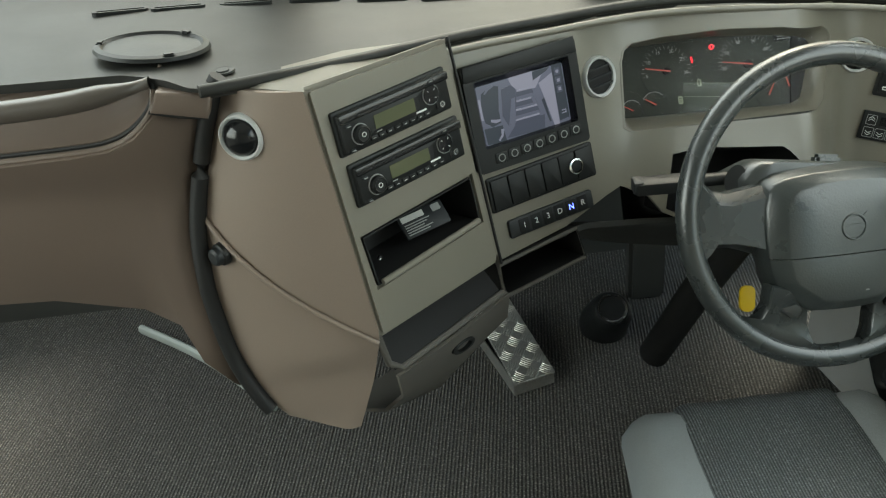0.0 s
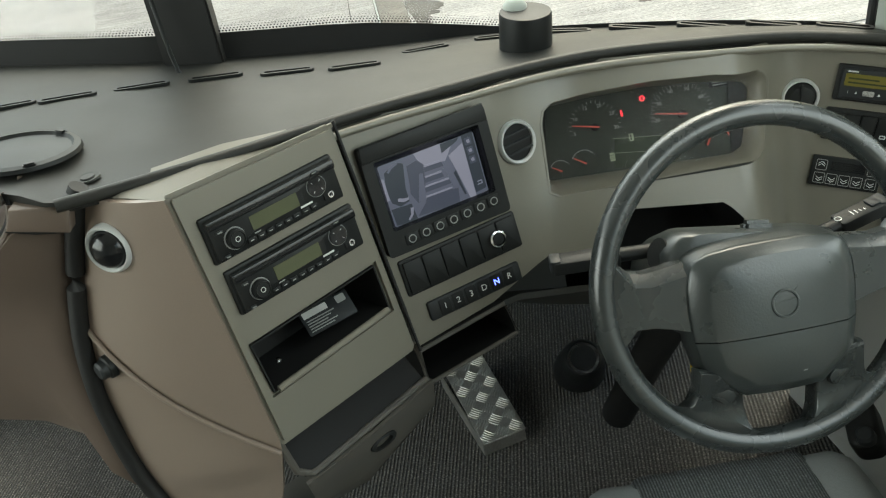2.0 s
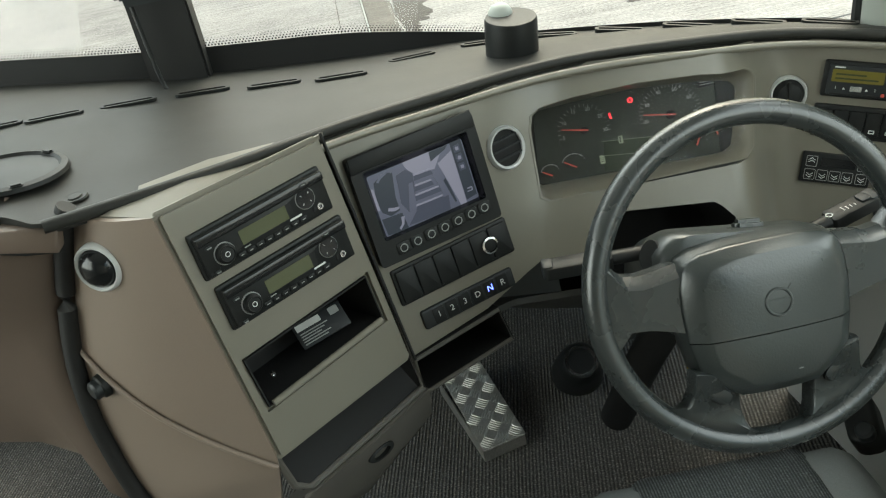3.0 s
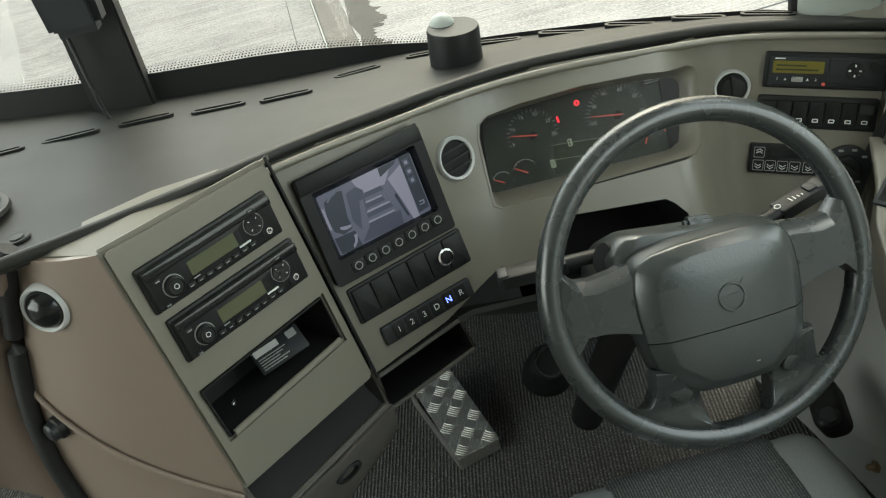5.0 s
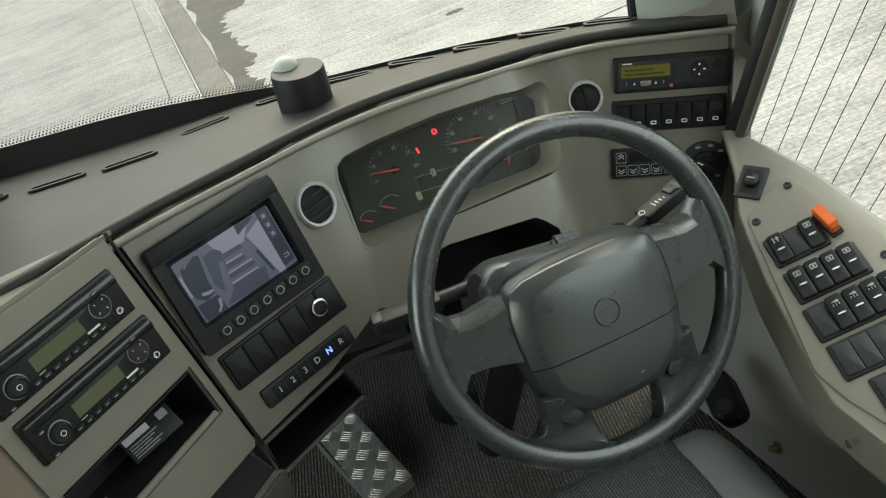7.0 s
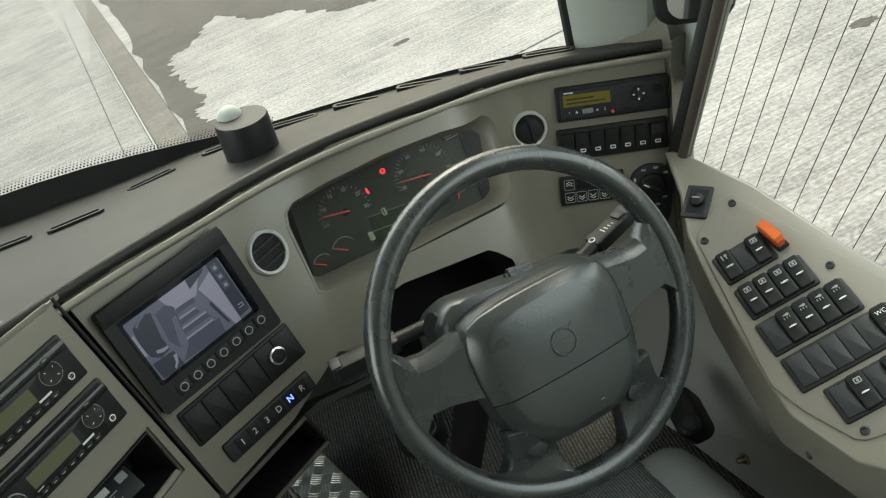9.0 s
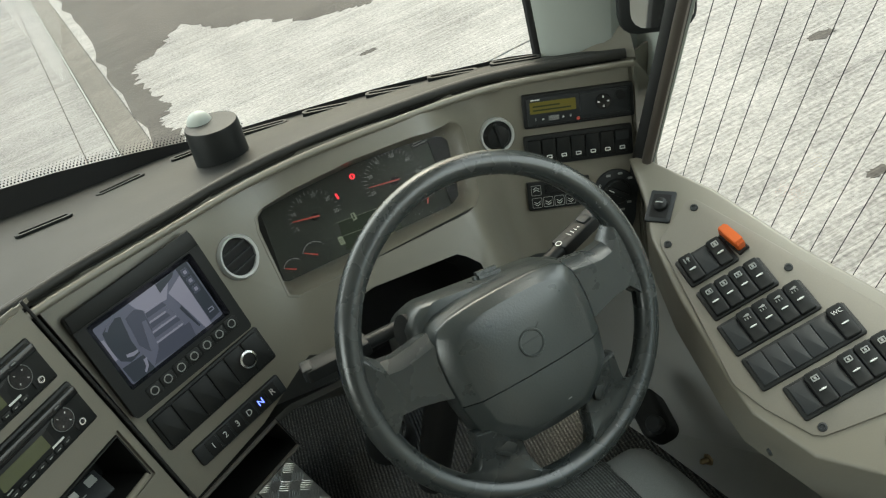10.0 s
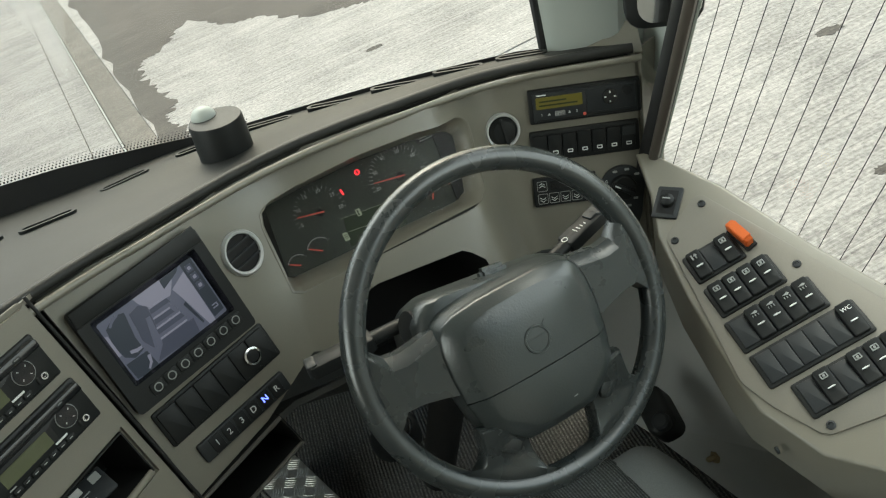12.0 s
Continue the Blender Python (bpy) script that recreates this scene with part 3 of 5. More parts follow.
edge_up = [fascia(s, v, -0.006) for s, v in ((0.476, 0.066), (0.466, -0.03), (0.453, -0.12), (0.4235, -0.331))]
part("end_return", thicken(loft([edge_up, [p + Vector((0.055, 0.02, 0)) for p in edge_up]]), 0.005), BEIGE, dash, "beige return beside the pillar", 60)

# brown dash wall beside the radio panel
xs = [-1.45, -1.3, -1.15, -1.02, -0.97, -0.935, -0.905, -0.875, -0.85]
top_y = [0.062] * 6 + [0.066, 0.088, 0.11]
top_zs = [1.112, 1.112, 1.112, 1.112, 1.115, 1.128, 1.154, 1.148, 1.138]
low_x = [-1.45, -1.3, -1.15, -1.02, -0.97, -0.94, -0.915, -0.893, -0.878]
low = [0.86, 0.858, 0.85, 0.815, 0.775, 0.725, 0.67, 0.63, 0.60]
rows = []
for t in [k / 10 for k in range(11)]:
    bow = math.sin(math.pi * t)
    rows.append([Vector((a + (b - a) * t - 0.016 * bow * (i > 6), y + 0.03 * ease(t, 0, 0.25) + (0.05 * t * t if i < 5 else 0.015 * t), z + (w - z) * t)) for i, (a, b, y, z, w) in enumerate(zip(xs, low_x, top_y, top_zs, low))])
part("brown_wall", thicken(loft(rows), 0.012), BROWN, dash, "smooth brown lower dash wall", 60)
edge = smooth_path([(x, y - 0.003, z) for x, y, z in zip(xs[:7], top_y, top_zs)] + [(-0.897, 0.075, 1.18)], 5)
part("recess_bead", tube(edge, 0.0045, 8), BROWN, dash, "rolled brown edge of the recess")
part("recess_groove", tube([p + Vector((0, 0.004, 0.007)) for p in edge], 0.0035, 8), SEAL, dash, "dark line along the recess")
rows = [[p + Vector((0, dy, dz * (1.19 - p.z) / 0.078)) for p in edge] for dy, dz in ((0.004, 0.006), (0.022, 0.012), (0.045, 0.03), (0.055, 0.05), (0.055, 0.085))]
part("rail_recess", thicken(loft(rows), 0.006), BROWN, dash, "brown recess behind the rail", 60)
rail = smooth_path([(-1.45, 0.045, 1.183), (-1.15, 0.045, 1.183), (-1.02, 0.046, 1.184), (-0.95, 0.050, 1.189), (-0.915, 0.058, 1.191), (-0.90, 0.075, 1.190)], 6)
rows = []
for i, p in enumerate(rail):
    k = 1.0 - 0.5 * ease(p.x, -0.97, -0.90)
    rows.append([p + Vector((0, 0.017 * k * math.cos(b), 0.0135 * k * math.copysign(abs(math.sin(b)) ** 0.7, math.sin(b)))) for b in [2 * math.pi * q / 18 for q in range(18)]])
part("grab_rail", loft(rows, True), DUSK, dash, "dark satin grab rail", 70)
block = prism([(-0.889, 1.184), (-0.822, 1.172), (-0.834, 1.139), (-0.903, 1.158)], 0.0, 0.10, 0.004)
part("corner_block", bend(block, lambda x, z, d: Vector((x, 0.148 - d + 0.25 * max(0, x + 0.86), z))), BROWN, dash, "brown corner block", 40)
part("block_groove", tube([(-0.905, 0.056, 1.157), (-0.870, 0.056, 1.147), (-0.834, 0.066, 1.137)], 0.0025, 8), SEAL, dash, "dark joint under the block")
part("sill_strip", tube(smooth_path([(-1.45, 1.10, 0.10), (-1.24, 0.93, 0.10), (-1.02, 0.70, 0.095)], 5), 0.011, 8, 1.4), PILLAR, dash, "pale strip along the floor edge")

# ---- loudspeaker and things on the dash top ----
spk = thing("loudspeaker", Matrix.Translation((-0.918, 0.19, top_z(-0.918, 0.19) + 0.004)) @ Euler((radians(-4), radians(7), 0)).to_matrix().to_4x4(), "round black loudspeaker grille in the dash top", "loudspeaker")
part("rim", lathe([(0.078, 0), (0.076, 0.005), (0.068, 0.007), (0.064, 0.003)], 48), BLACK, spk)
grille = part("grille", lathe([(0.065, 0.003), (0.03, 0.006), (0, 0.007)], 48), BLACK, spk)
for a in (60, 180, 300):
    part("clip", box(0.064, -0.008, 0.004, 0.074, 0.008, 0.009, 0.002), BLACK, spk, at=Matrix.Rotation(radians(a), 4, "Z"))
button = thing("sun_sensor", Matrix.Translation((-0.815, 0.118, top_z(-0.815, 0.118) + 0.001)), "small round cap set in the dash top", "sensor")
part("cap", lathe([(0.016, 0), (0.015, 0.002), (0.009, 0.001), (0.008, 0.003), (0, 0.003)], 24), PAD, button)

base_z = top_z(-0.222, 0.51)
puck = thing("dash_cup", Matrix.Translation((-0.222, 0.515, base_z - 0.010)) @ Euler((radians(4), radians(5), 0)).to_matrix().to_4x4(), "black cylinder with a clear dome on the dash top", "sensor cup")
part("body", lathe([(0, 0), (0.0435, 0), (0.0425, 0.066), (0.041, 0.070), (0.030, 0.0715), (0, 0.0715)], 48), BLACK, puck)
part("dome", lathe([(0.020, 0.07), (0.0195, 0.075), (0.014, 0.083), (0.007, 0.087), (0, 0.088)], 28), PILLAR, puck, "pale rounded cap", at=Matrix.Translation((-0.014, 0.018, 0)))


# ---- things in the radio panel ----
def radio(name, v0, u0):
    ob = thing(name, FA @ Matrix.Translation((u0, v0, 0.0)), "black single-slot coach radio with a green display", "radio", "radios in the panel")
    part("cage", prism(rr(-0.098, -0.0305, 0.098, 0.0305, 0.003), -0.002, 0.005, 0.002), BLACK, ob)
    part("face", prism(rr(-0.094, -0.0275, 0.094, 0.0265, 0.003), 0.005, 0.012, 0.003), BLACK, ob)
    part("top_bar", prism(rr(-0.094, 0.014, 0.094, 0.0255, 0.002), 0.012, 0.0155, 0.0015), GLOSS, ob)
    part("cd_slot", box(-0.066, 0.0185, 0.0155, 0.055, 0.0205, 0.016), DARK, ob)
    part("display", prism(rr(-0.040, -0.010, 0.030, 0.0085, 0.001), 0.012, 0.0128), LCD, ob, "olive green display")
    part("display_shade", prism(rr(0.030, -0.010, 0.038, 0.0085, 0.001), 0.012, 0.0126), DARK, ob)
    knob = part("knob", lathe([(0.0125, 0.012), (0.0122, 0.019), (0.0095, 0.0215), (0.0085, 0.0205), (0, 0.0205)], 32), BLACK, ob, at=Matrix.Translation((-0.066, -0.007, 0)))
    part("knob_ring", lathe([(0.0142, 0.012), (0.0142, 0.0135), (0.0128, 0.0135)], 32), GREYPRINT, knob)
    part("power_mark", lathe([(0.0035, 0.0207), (0.0035, 0.0212), (0.0026, 0.0212), (0.0026, 0.0207)], 16), WHITE, knob)
    pad = part("round_pad", lathe([(0.0135, 0.012), (0.013, 0.0145), (0, 0.0148)], 32), GLOSS, ob, at=Matrix.Translation((0.060, 0.003, 0)))
    part("pad_ring", lathe([(0.0142, 0.012), (0.0142, 0.0132), (0.0134, 0.0132)], 32), GREYPRINT, pad)
    for a in (45, 135, 225, 315):
        part("pad_mark", box(0.007, -0.0004, 0.0148, 0.0095, 0.0004, 0.0151), WHITE, pad, at=Matrix.Rotation(radians(a), 4, "Z"))
    part("aux_jack", lathe([(0.0046, 0.012), (0.0044, 0.0136), (0.0028, 0.0136), (0.0026, 0.012), (0, 0.012)], 20), CHROME, ob, at=Matrix.Translation((0.076, -0.016, 0)))
    part("usb_port", prism(rr(0.0655, -0.021, 0.070, -0.012, 0.001), 0.012, 0.0135, 0.0005), DARK, ob)
    for k in range(8):
        key = part("key", prism(rr(-0.052 + 0.0135 * k, -0.0225, -0.041 + 0.0135 * k, -0.0165, 0.001), 0.012, 0.0138, 0.0006), BLACK, ob)
        part("key_mark", box(-0.049 + 0.0135 * k, -0.0202, 0.0138, -0.0445 + 0.0135 * k, -0.0192, 0.0141), GREYPRINT, key)
    for x, y, w in ((-0.082, 0.0085, 0.009), (0.062, 0.021, 0.010), (-0.083, -0.0235, 0.008)):
        part("small_key", prism(rr(x - w / 2, y - 0.002, x + w / 2, y + 0.002, 0.0015), 0.012, 0.0145 if y < 0.015 else 0.0165, 0.0006), BLANK, ob)
        part("key_print", box(x - w * 0.3, y - 0.0005, 0.0145 if y < 0.015 else 0.0165, x + w * 0.3, y + 0.0005, 0.0167), GREYPRINT, ob)
    part("maker_bar", box(0.030, -0.0145, 0.012, 0.048, -0.012, 0.0124), WHITE, ob, "plain white bar of a maker's mark")
    part("model_bar", box(-0.040, -0.0145, 0.012, -0.031, -0.013, 0.0124), GREYPRINT, ob)
    for x in (-0.09, 0.09):
        part("screw_hole", lathe([(0.0022, 0.0122), (0, 0.0118)], 12), DARK, ob, at=Matrix.Translation((x, 0.021 if x > 0 else -0.022, 0.0008)))
    return ob


radio("radio", 0.0905, -0.0025)
radio("radio", 0.0175, 0.0025)

doc = thing("document_wallet", FA @ Matrix.Translation((0.030, -0.096, -0.045)) @ Euler((radians(-38), radians(-14), radians(3))).to_matrix().to_4x4() @ Matrix.Scale(0.78, 4), "worn plastic wallet with a printed label lying in the open shelf", "wallet")
part("wallet", prism(rr(-0.04, -0.026, 0.055, 0.022, 0.003), 0, 0.006, 0.001), BLANK, doc)
part("label_strip", prism(rr(-0.036, 0.006, 0.012, 0.018, 0.001), 0.006, 0.0066), PAPER, doc, "pale worn label")
for k in range(5):
    part("print_bar", box(-0.034, -0.001 - 0.005 * k, 0.006, 0.02 - 0.008 * (k % 3), 0.001 - 0.005 * k, 0.0064), GREYPRINT, doc)
part("stamp", prism(rr(0.030, 0.004, 0.048, 0.018, 0.002), 0.006, 0.0068), GREYPRINT, doc)
peg = thing("shelf_screw", FA @ Matrix.Translation((-0.058, -0.115, -0.04)), "dull screw head in the open shelf", "screw")
part("head", lathe([(0.0045, 0), (0.004, 0.003), (0.002, 0.003), (0.0018, 0.0015), (0, 0.0015)], 16), CHROME, peg)

# ---- lamp and socket in the side cheek ----
FS = fr((-0.755, 0.047, 1.009), -19.1, 7.0)
inv = FS.inverted()
lc = inv @ Vector((-0.794, 0.073, 1.106))
lamp = thing("map_light", FS @ Matrix.Translation((lc.x, lc.y, 0.012)), "round black reading light in a silver ring", "light")
part("ring", lathe([(0.032, -0.004), (0.031, 0.006), (0.0285, 0.009), (0.0255, 0.006), (0.025, 0.0)], 40), SILVER, lamp, "satin silver ring")
part("ball", lathe([(0.0255, 0.002), (0.022, 0.011), (0.014, 0.017), (0, 0.019)], 32), GLOSS, lamp, "black glossy ball")
lc = inv @ Vector((-0.869, 0.077, 0.937))
sock = thing("power_socket", FS @ Matrix.Translation((lc.x + 0.006, lc.y - 0.006, 0.008)) @ Euler((radians(5), radians(-25), 0)).to_matrix().to_4x4(), "black capped socket beside the seal", "socket")
part("collar", lathe([(0.017, -0.004), (0.0165, 0.004), (0.013, 0.006)], 28), BLACK, sock)
part("cap", lathe([(0.0135, 0.004), (0.013, 0.013), (0.010, 0.016), (0, 0.0165)], 28), BLANK, sock)

# ---- monitor and switches in the centre panel ----
mon = thing("monitor", FB, "black dashboard monitor showing an empty cabin camera picture", "monitor")
part("housing", holed(rr(-0.121, -0.002, 0.082, 0.163, 0.006), (rr(-0.104, 0.034, 0.066, 0.138, 0.003),), -0.002, 0.016), BLACK, mon)
part("inner_frame", loft([[(x, y, z) for x, y in rr(*q, 0.003)] for q, z in (((-0.104, 0.034, 0.066, 0.138), 0.016), ((-0.096, 0.036, 0.060, 0.128), 0.003))], True), GLOSS, mon)
part("hood", prism([(-0.121, 0.140), (0.082, 0.140), (0.080, 0.166), (-0.119, 0.164)], 0.014, 0.019, 0.003), BLACK, mon, "sloping hood above the glass")
scr = part("picture", prism(rr(-0.099, 0.033, 0.063, 0.132, 0.001), 0.0, 0.0035), SCREEN, mon, "bluish glowing picture of an empty seat and steps")


def flat(name, pts, mat, z):
    part(name, prism(pts, 0.0035, z), mat, scr)


flat("picture_wall", [(-0.0388, 0.1284), (0.003, 0.1287), (0.0259, 0.1257), (0.0062, 0.1018), (-0.0265, 0.1062), (-0.0355, 0.1177)], SCREEN_LT, 0.0037)
flat("picture_floor", [(-0.0358, 0.0584), (0.0145, 0.0574), (0.0107, 0.0343), (-0.0582, 0.0388)], SCREEN_MID, 0.0037)
flat("picture_seat", [(-0.089, 0.1161), (-0.0703, 0.1253), (-0.0575, 0.1207), (-0.0644, 0.0848), (-0.064, 0.0654), (-0.0794, 0.0621), (-0.0906, 0.0715), (-0.0934, 0.092)], SCREEN_DK, 0.0039)
flat("picture_dark", [(-0.0947, 0.0626), (-0.0624, 0.0608), (-0.0597, 0.036), (-0.073, 0.0345), (-0.0932, 0.0374)], SCREEN_DK, 0.0038)
flat("picture_seat", [(-0.0541, 0.1146), (-0.0378, 0.1176), (-0.0289, 0.1097), (-0.032, 0.088), (-0.0391, 0.0582), (-0.0522, 0.0574), (-0.0595, 0.0744), (-0.0564, 0.0927)], SCREEN_MID, 0.0040)
flat("picture_cushion", [(-0.0391, 0.0967), (-0.0328, 0.0968), (-0.0385, 0.0578), (-0.0512, 0.058)], SCREEN, 0.0042)
flat("picture_head", [(-0.0849, 0.116), (-0.0777, 0.1228), (-0.0671, 0.1258), (-0.0661, 0.1223), (-0.0761, 0.1189), (-0.0825, 0.1139)], SCREEN, 0.0043)
flat("picture_arm", [(-0.0805, 0.0746), (-0.0707, 0.0718), (-0.064, 0.071), (-0.0648, 0.0677), (-0.0731, 0.067), (-0.0813, 0.0705)], SCREEN_LT, 0.0043)
flat("picture_arm", [(-0.066, 0.0553), (-0.0609, 0.0545), (-0.0648, 0.0439), (-0.0722, 0.0378), (-0.0734, 0.0405), (-0.0676, 0.046)], SCREEN_LT, 0.0043)
flat("picture_strip", [(-0.096, 0.1094), (-0.0924, 0.1083), (-0.0924, 0.0762), (-0.0963, 0.0763)], SCREEN_LT, 0.0041)
for x0, x1, y in ((-0.0282, -0.001, 0.1065), (-0.0312, -0.0043, 0.0913), (-0.0351, 0.0038, 0.0778), (-0.0389, 0.0052, 0.0630)):
    flat("picture_step", [(x0, y), (x1, y - 0.001), (x1, y - 0.0035), (x0, y - 0.0025)], SCREEN_LT, 0.0042)
    flat("picture_riser", [(x0, y - 0.0025), (x1, y - 0.0035), (x1 + 0.002, y - 0.0105), (x0 - 0.002, y - 0.0095)], SCREEN_MID, 0.0041)
flat("picture_door", [(0.0128, 0.1072), (0.0395, 0.118), (0.0389, 0.0345), (0.0294, 0.0335), (0.0192, 0.0817)], SCREEN_LT, 0.0039)
flat("picture_panel", [(0.0072, 0.1035), (0.0154, 0.0968), (0.0067, 0.0615), (0.0047, 0.0789), (-0.0015, 0.0937)], SCREEN, 0.0043)
flat("picture_rail", [(0.018, 0.0832), (0.0246, 0.0442), (0.0216, 0.0434), (0.0134, 0.0806)], SCREEN_DK, 0.0042)
flat("picture_mirror", [(0.0047, 0.1278), (0.0363, 0.1281), (0.0301, 0.1229), (0.0038, 0.1143)], SCREEN_DK, 0.0042)
flat("picture_bar", [(0.040, 0.040), (0.058, 0.042), (0.058, 0.131), (0.040, 0.131)], SCREEN_DK, 0.0042)
for y in (0.112, 0.098, 0.084):
    flat("picture_icon", rr(0.0435, y, 0.0535, y + 0.011, 0.001), SCREEN_MID, 0.0046)
    flat("picture_icon_mark", rr(0.046, y + 0.003, 0.051, y + 0.008, 0.001), SCREEN_LT, 0.0049)
flat("picture_back_mark", [(0.045, 0.050), (0.054, 0.050), (0.054, 0.056), (0.046, 0.056), (0.046, 0.0545), (0.0525, 0.0545), (0.0525, 0.0515), (0.045, 0.0515)], SCREEN_LT, 0.0046)
for k in range(7):
    b = part("button", prism(rr(-0.0105, -0.0085, 0.0105, 0.0085, 0.003), 0.016, 0.0178, 0.0012), BLACK, mon, at=Matrix.Translation((-0.081 + 0.0231 * k, 0.0155 + 0.001 * k, 0)))
    part("button_ring", lathe([(0.0062, 0.0178), (0.0062, 0.0187), (0.0048, 0.0187), (0.0048, 0.0178)], 24), GREYPRINT, b)

bank = thing("switch_bank", FB @ Matrix.Translation((-0.009, -0.0405, 0)) @ Matrix.Rotation(radians(1.6), 4, "Z"), "row of six blank black switches in the dash", "switches", "switch banks")
part("bezel", prism(rr(-0.100, -0.029, 0.100, 0.029, 0.004), -0.002, 0.004, 0.002), BLACK, bank)
for k in range(6):
    part("blank", prism(rr(-0.095 + 0.0318 * k, -0.0245, -0.0645 + 0.0318 * k, 0.0245, 0.002), 0.004, 0.0075 if k != 4 else 0.0065, 0.0015), BLACK, bank)
part("dimmer_ring", lathe([(0.0135, 0.006), (0.0132, 0.012), (0.0105, 0.013), (0.0095, 0.010)], 32), CHROME, bank, "chrome ring of the dimmer", at=Matrix.Translation((0.060, 0.0, 0)))
part("dimmer_knob", lathe([(0.0095, 0.006), (0.009, 0.0125), (0, 0.0135)], 28), BLACK, bank, at=Matrix.Translation((0.060, 0.0, 0)))

sel = thing("gear_selector", FB @ Matrix.Translation((-0.005, -0.1045, 0)) @ Matrix.Rotation(radians(1.5), 4, "Z"), "black push-button gear selector with the N key lit blue", "gear selector")
part("body", prism(rr(-0.081, -0.0155, 0.081, 0.0155, 0.004), -0.002, 0.006, 0.003), BLANK, sel)
for k, ch in enumerate("123DNR"):
    b = part("key", prism(rr(-0.0095, -0.0125, 0.0095, 0.0125, 0.002), 0.006, 0.0075, 0.001), BLACK, sel, at=Matrix.Translation((-0.054 + 0.0226 * k, 0, 0)))
    words(ch, 0.0135, BLUE if ch == "N" else WHITE, b, 0, 0.0005, 0.0077)


# ---- round air vents ----
def air_vent(s, v, r, turned=False):
    p = fascia(s, v, 0.0)
    ex, ey = (fascia(s + 0.01, v) - fascia(s - 0.01, v)).normalized(), (fascia(s, v + 0.01) - fascia(s, v - 0.01)).normalized()
    ez = ex.cross(ey).normalized()
    m = Matrix((ex, ez.cross(ex), ez)).transposed().to_4x4()
    m.translation = p + ez * (0.005 if turned else 0.0)
    ob = thing("air_vent", m, "round black air vent in a silver ring", "air vent", "round air vents")
    part("ring", lathe([(r, -0.003), (r, 0.005), (r * 0.94, 0.0085), (r * 0.83, 0.0065), (r * 0.81, -0.002)], 48), SILVER, ob, "satin silver ring")
    part("cup", lathe([(r * 0.86, 0.005), (r * 0.8, 0.0012), (0, 0.001)], 36), DARK, ob)
    if turned:
        part("flap", lathe([(r * 0.82, 0.004), (r * 0.6, 0.014), (0, 0.017)], 36), BLACK, ob)
        part("flap_rib", box(-0.003, -r * 0.75, 0.012, 0.003, r * 0.75, 0.019, 0.001), BLACK, ob)
    else:
        for y in (-0.42, 0.0, 0.42):
            w = r * 0.8 * math.sqrt(1 - (y * 0.9) ** 2)
            part("vane", box(-w, r * y - 0.0016, 0.001, w, r * y + 0.0016, 0.0065, 0.0008), BLANK, ob)
    return ob


air_vent(-0.2155, 0.046 + 0.004, 0.034)
air_vent(0.241, 0.0, 0.0295, True)

# ---- instrument cluster ----
clu = thing("instrument_cluster", FC @ Matrix.Translation((0, 0, -0.06)), "unlit coach instrument cluster with red needles", "instrument cluster")
part("dial_plate", prism([(-0.176, -0.040), (0.138, -0.044), (0.158, 0.084), (0.05, 0.092), (-0.10, 0.092), (-0.160, 0.085)], -0.006, 0.0), material("dark_green_dial_plate", (0.045, 0.05, 0.043), 0.55, spec=0.2, vary=0.12, bump=0.03, stain=14), clu, "dark dial plate")
part("right_shade", prism([(0.122, -0.045), (0.150, -0.045), (0.164, 0.074), (0.134, 0.084)], -0.005, 0.004), DARK, clu)
part("lcd_panel", prism([(-0.066, -0.030), (0.03, -0.045), (0.04, 0.006), (-0.058, 0.016)], 0.0, 0.0008), LCD_DARK, clu, "dull green display")
for y0, y1 in ((0.0165, 0.006), (-0.007, -0.018)):
    part("lcd_line", bend(box(-0.062, -0.0003, 0.0008, 0.035, 0.0003, 0.0012), lambda x, y, z, a=y0, b=y1: Vector((x, y + a + (b - a) * (x + 0.062) / 0.097, z))), GREENISH, clu)
part("door_symbol", holed(rr(-0.0345, 0.0075, -0.0275, 0.0195, 0.0005), (rr(-0.033, 0.009, -0.0305, 0.018, 0.0004),), 0.0008, 0.0013), GREENISH, clu)
part("page_symbol", prism([(-0.070, -0.019), (-0.062, -0.019), (-0.062, -0.008), (-0.0645, -0.0055), (-0.070, -0.0055)], 0.0008, 0.0013), GREENISH, clu)
for k in range(3):
    part("page_line", box(-0.069, -0.010 - 0.003 * k, 0.0013, -0.063, -0.0092 - 0.003 * k, 0.0016), DARK, clu)
part("lamp_parking", lathe([(0.0046, 0.0), (0.0046, 0.0012), (0, 0.0014)], 24), REDLAMP, clu, "red lit warning lamp", at=Matrix.Translation((-0.0044, 0.072, 0)))
part("lamp_mark", box(-0.0015, -0.0025, 0.0014, 0.0012, 0.0025, 0.0018), DARK, clu, at=Matrix.Translation((-0.0044, 0.072, 0)))
part("lamp_tick", box(-0.0015, -0.005, 0, 0.0015, 0.005, 0.001), REDLAMP, clu, "red lit tick", at=Matrix.Translation((-0.0405, 0.054, 0)) @ Matrix.Rotation(radians(8), 4, "Z"))


